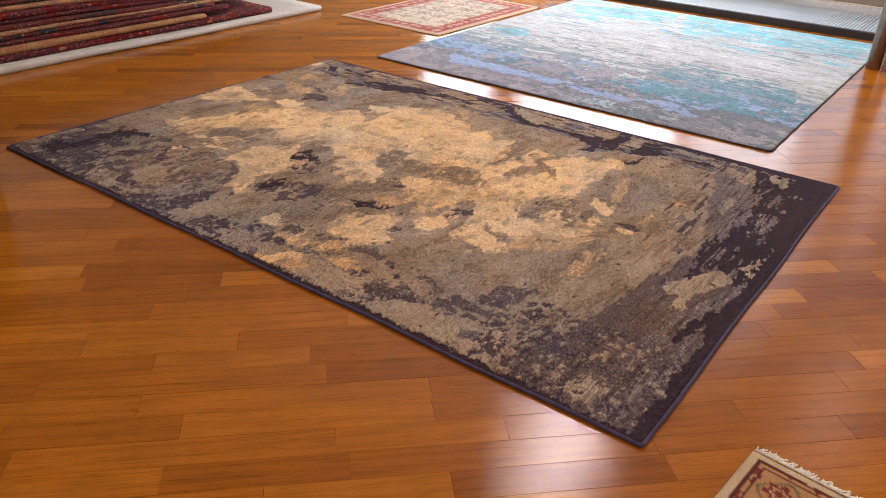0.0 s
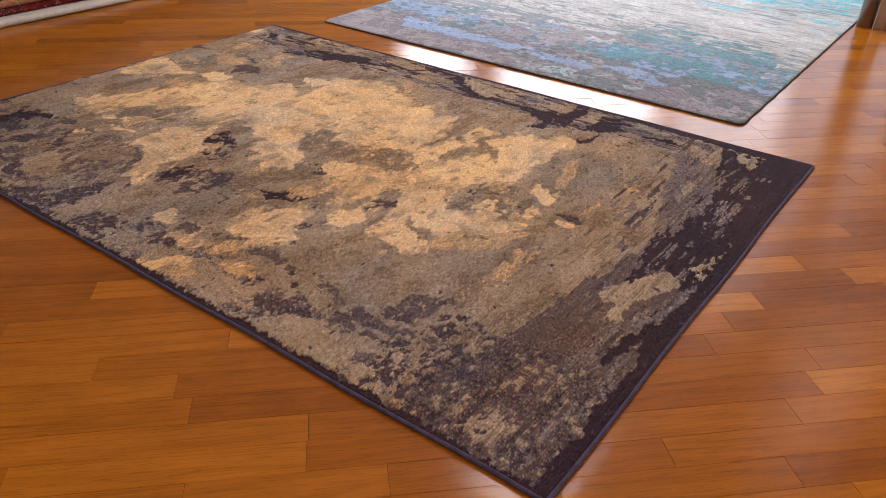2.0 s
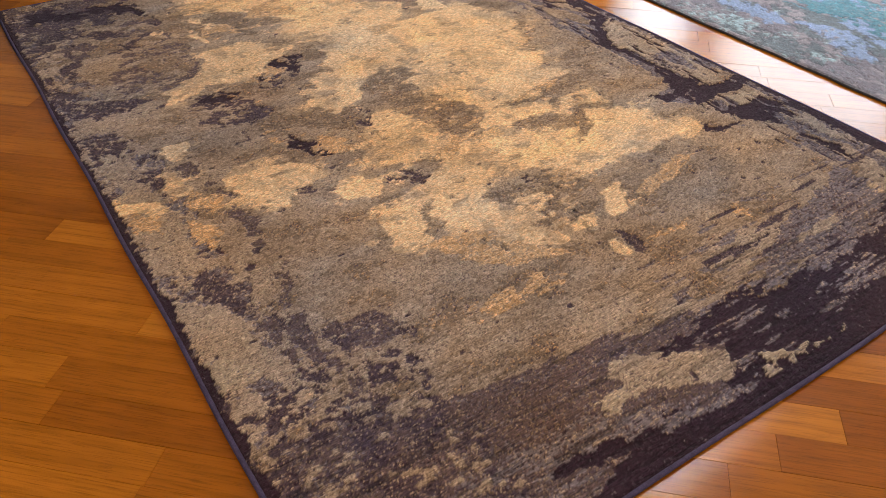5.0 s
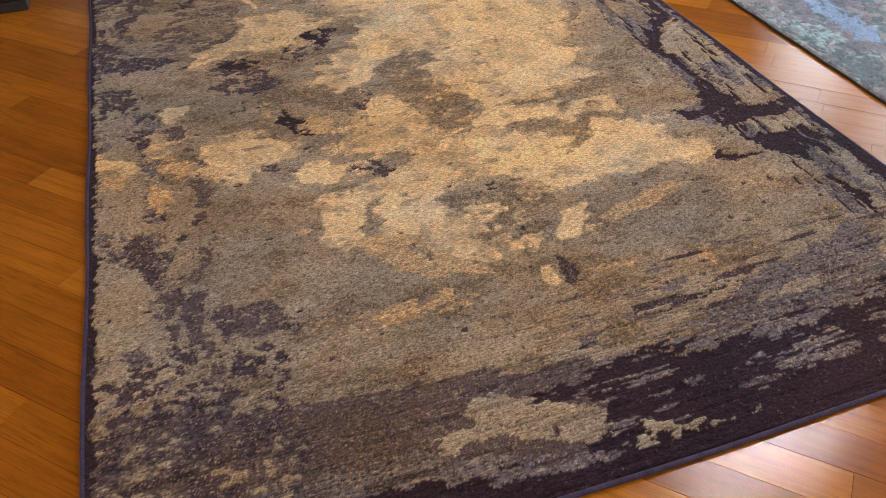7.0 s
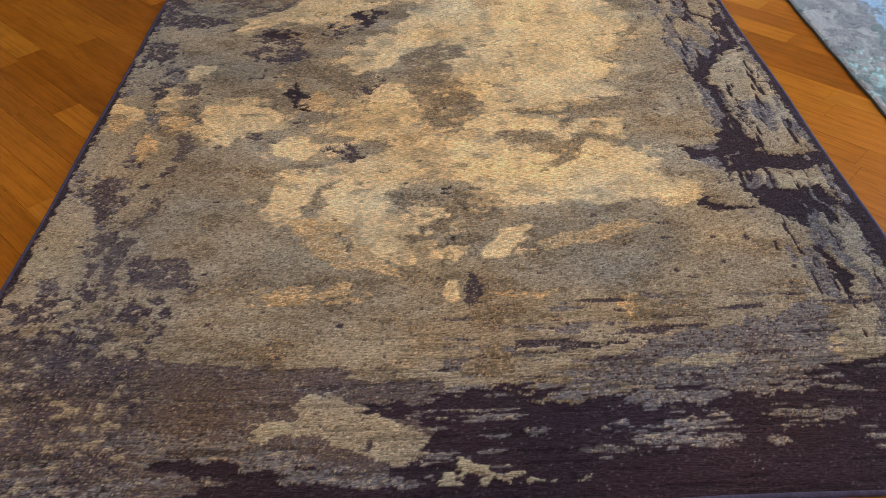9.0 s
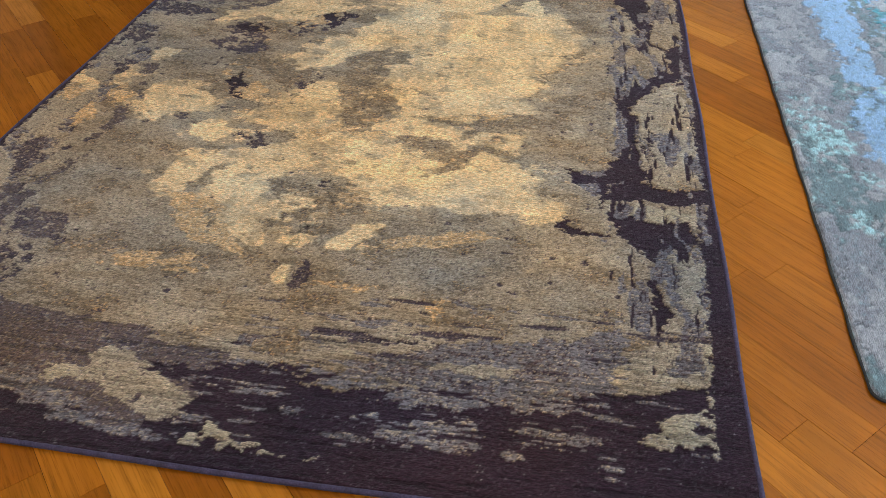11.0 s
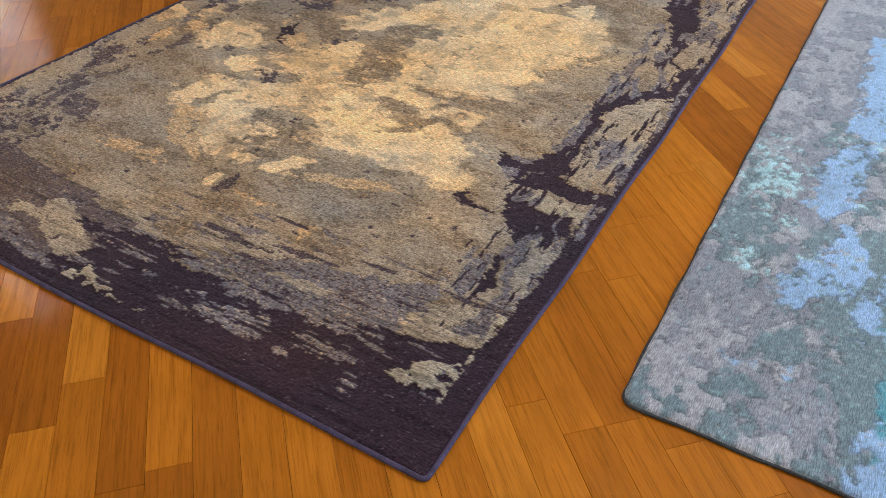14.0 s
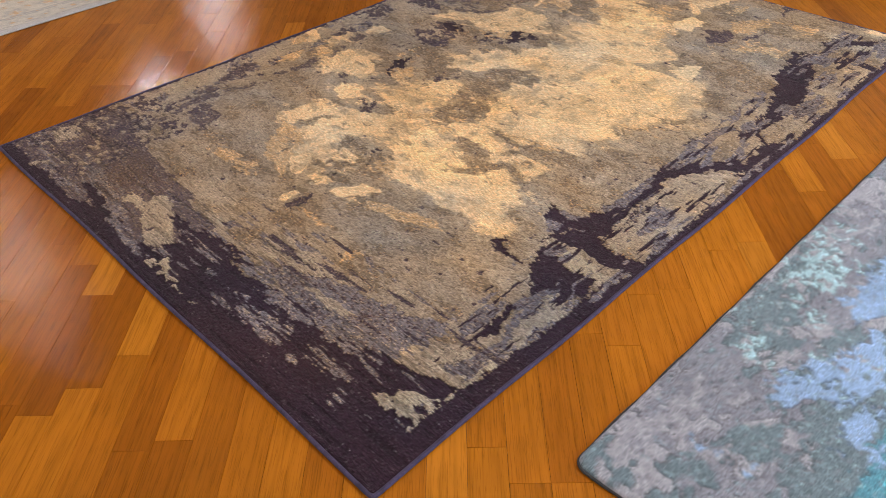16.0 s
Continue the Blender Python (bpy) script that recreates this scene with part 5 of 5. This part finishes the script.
SMALL_TONES = {"field": (0.46, 0.30, 0.15), "leaf": (0.2, 0.14, 0.07), "rose": (0.22, 0.035, 0.025), "border": (0.46, 0.24, 0.10), "motif": (0.20, 0.03, 0.02), "line": (0.10, 0.02, 0.015), "selvedge": (0.60, 0.45, 0.27)}
CREAM_TONES = {"field": (0.60, 0.52, 0.42), "leaf": (0.30, 0.27, 0.22), "rose": (0.42, 0.20, 0.16), "border": (0.36, 0.07, 0.065), "motif": (0.55, 0.36, 0.27), "line": (0.40, 0.14, 0.11), "selvedge": (0.58, 0.42, 0.30)}
PALE_TONES = {"field": (0.62, 0.57, 0.50), "leaf": (0.50, 0.47, 0.44), "rose": (0.60, 0.42, 0.26), "border": (0.60, 0.56, 0.50), "motif": (0.52, 0.49, 0.46), "line": (0.42, 0.40, 0.40), "selvedge": (0.52, 0.50, 0.50)}
bordered_rug("fringed_rug", "small cream oriental rug with red figured border and fringe", (0.095, 2.56, 0), -6, 0.62, 0.92, 0.005, SMALL_TONES, "y0", 3, 0.027, 0.15)
bordered_rug("cream_rug", "cream oriental rug with wine-red floral border", (-3.98, 6.86, 0), 0, 0.95, 1.42, 0.008, CREAM_TONES, "y0", 5)
bordered_rug("pale_rug", "pale cream and grey faded rug on the parquet", (-1.75, 1.37, 0), 0, 1.6, 2.3, 0.01, PALE_TONES, "y1", 8)

# ---- stack of folded rugs ----


def folded_rug(name, label, material, x_front, depth, y0, y1, z0, thick, seed, droop=0.0):
    """A rug folded in two: the round fold shows at the front, the body runs back."""
    rnd = random.Random(seed)
    bm = bmesh.new()
    n, arc = 44, 9
    prof = []
    r = thick / 2
    for k in range(arc):
        a = -math.pi / 2 + math.pi * k / (arc - 1)
        prof.append((r * math.cos(a), r + r * math.sin(a)))
    prof = [(-depth, 0.0)] + prof + [(-depth, thick)]
    ph1, ph2 = rnd.uniform(0, 6), rnd.uniform(0, 6)
    rings = []
    for i in range(n + 1):
        s = i / n
        y = y0 + (y1 - y0) * s
        sway = 0.010 * math.sin(1.7 * y + ph1) + 0.006 * math.sin(5.3 * y + ph2)
        sag = droop * smoothstep(0.72, 1.0, np.float64(s))
        swell = 1 + 0.10 * math.sin(3.1 * y + ph2)
        cap = 1.0 if 0 < i < n else 0.8
        rings.append([bm.verts.new((x_front - r + px * (cap if px > 0 else 1) + sway, y, z0 - sag + thick / 2 + (pz - thick / 2) * swell * cap)) for px, pz in prof])
    for i in range(n):
        for k in range(len(prof)):
            a, b = rings[i], rings[i + 1]
            k2 = (k + 1) % len(prof)
            f = bm.faces.new((a[k], a[k2], b[k2], b[k]))
            f.smooth = True
    bm.faces.new(rings[0])
    bm.faces.new(rings[-1])
    bmesh.ops.recalc_face_normals(bm, faces=bm.faces)
    return tagged(new(name, mesh_of(name, bm, material)), label, "folded rug", "stack of folded rugs")


RED, WINE, CREAM, TAN, NAVY, BROWN = (0.19, 0.014, 0.012), (0.10, 0.008, 0.010), (0.34, 0.25, 0.14), (0.33, 0.20, 0.085), (0.02, 0.03, 0.045), (0.05, 0.024, 0.019)
M_RED = oriental("red_knotted", RED, CREAM, WINE, NAVY)
M_WINE = oriental("wine_knotted", WINE, TAN, RED, NAVY)
M_TAN = oriental("tan_knotted", TAN, CREAM, TAN, (0.30, 0.08, 0.05))
M_CREAM = oriental("cream_knotted", CREAM, TAN, (0.42, 0.2, 0.1), (0.2, 0.05, 0.04))
M_NAVY = oriental("dark_knotted", BROWN, CREAM, NAVY, RED)
X = -4.205
folded_rug("folded_rug", "pale grey woollen rug folded at the bottom of the stack", M_FELT, X, 1.6, -0.5, 5.47, 0.0, 0.042, 1)
STACK = ((M_RED, 5.0, 0.046, "red"), (M_TAN, 4.40, 0.036, "tan"), (M_WINE, 4.62, 0.027, "wine red"), (M_NAVY, 4.52, 0.025, "dark brown"), (M_CREAM, 4.78, 0.025, "cream"),
         (M_NAVY, 4.70, 0.026, "dark brown"), (M_WINE, 4.92, 0.026, "wine red"), (M_RED, 4.84, 0.036, "red"), (M_CREAM, 4.80, 0.032, "cream"), (M_NAVY, 5.02, 0.028, "dark brown"),
         (M_RED, 4.98, 0.026, "red"), (M_NAVY, 5.12, 0.028, "dark brown"), (M_WINE, 5.02, 0.030, "wine red"), (M_TAN, 4.95, 0.028, "tan"), (M_RED, 5.05, 0.03, "red"), (M_NAVY, 5.1, 0.03, "dark brown"))
z, xf = 0.042, X - 0.06
for k, (mat, y1, th, word) in enumerate(STACK):
    folded_rug("folded_rug", word + " patterned oriental rug folded in the stack", mat, xf, 1.4, -0.3 - 0.05 * (k % 3), y1, z, th, 20 + k, max(0.0, 0.62 * (z - 0.16)))
    z += th
    xf -= 0.008 + 0.018 * ((k * 7) % 3) / 2

# ---- parquet boards, laid at 45 degrees ----
BW = 0.088


def board_bm(length):
    bm = bmesh.new()
    g = 0.0004
    x0, x1, y0, y1, c = g, length - g, g, BW - g, 0.00008
    lo = [bm.verts.new((x, y, -0.0135)) for x, y in ((x0, y0), (x1, y0), (x1, y1), (x0, y1))]
    mi = [bm.verts.new((x, y, -c)) for x, y in ((x0, y0), (x1, y0), (x1, y1), (x0, y1))]
    hi = [bm.verts.new((x, y, 0.0)) for x, y in ((x0 + c, y0 + c), (x1 - c, y0 + c), (x1 - c, y1 - c), (x0 + c, y1 - c))]
    for a, b in ((lo, mi), (mi, hi)):
        for k in range(4):
            bm.faces.new((a[k], a[(k + 1) % 4], b[(k + 1) % 4], b[k]))
    bm.faces.new(hi)
    return bm


lengths = (0.42, 0.52, 0.62, 0.74)
board_me = {n: mesh_of("board", board_bm(n), M_OAK) for n in lengths}
rnd = random.Random(11)
r45 = math.sqrt(0.5)
far_v, far_f = [], []
near_count = 0
for row in range(-112, 112):
    p = -13.0 + rnd.random() * 0.6
    q = row * BW
    while p < 13.5:
        n = rnd.choice(lengths)
        cp, cq = p + n / 2, q + BW / 2
        x, y = (cp - cq) * r45, (cp + cq) * r45
        if -9.0 < x < 3.2 and -9.0 < y < 8.6:
            hidden = (-2.5 < x < -0.6 and 2.9 < y < 3.95) or (-2.4 < x < -1.0 and 5.3 < y < 7.0)
            near = -1.9 < x < 0.45 and 1.2 < y < 5.3 and not hidden
            if near and near_count < 300:
                b = new("board", board_me[n])
                b.parent = floor_thing
                b.matrix_world = Matrix.Rotation(math.pi / 4, 4, "Z") @ Matrix.Translation((p, q, rnd.uniform(-0.0004, 0.0))) @ Matrix.Rotation(rnd.uniform(-0.004, 0.004), 4, "X")
                near_count += 1
            else:
                k = len(far_v)
                g, c, dz = 0.0004, 0.00008, rnd.uniform(-0.0004, 0.0)
                for inset, zz in ((g, -0.0135), (g, -c), (g + c, 0.0)):
                    far_v += [(p + inset, q + inset, zz + dz), (p + n - inset, q + inset, zz + dz), (p + n - inset, q + BW - inset, zz + dz), (p + inset, q + BW - inset, zz + dz)]
                for lvl in (0, 4):
                    far_f += [(k + lvl + e, k + lvl + (e + 1) % 4, k + lvl + 4 + (e + 1) % 4, k + lvl + 4 + e) for e in range(4)]
                far_f.append((k + 8, k + 9, k + 10, k + 11))
        p += n
me = bpy.data.meshes.new("boards")
me.from_pydata(far_v, [], far_f)
me.materials.append(M_OAK_FAR)
boards = new("boards", me)
boards.parent = floor_thing
boards.rotation_euler = (0, 0, math.pi / 4)
tagged(boards, "further oak parquet boards", kind="stuff")
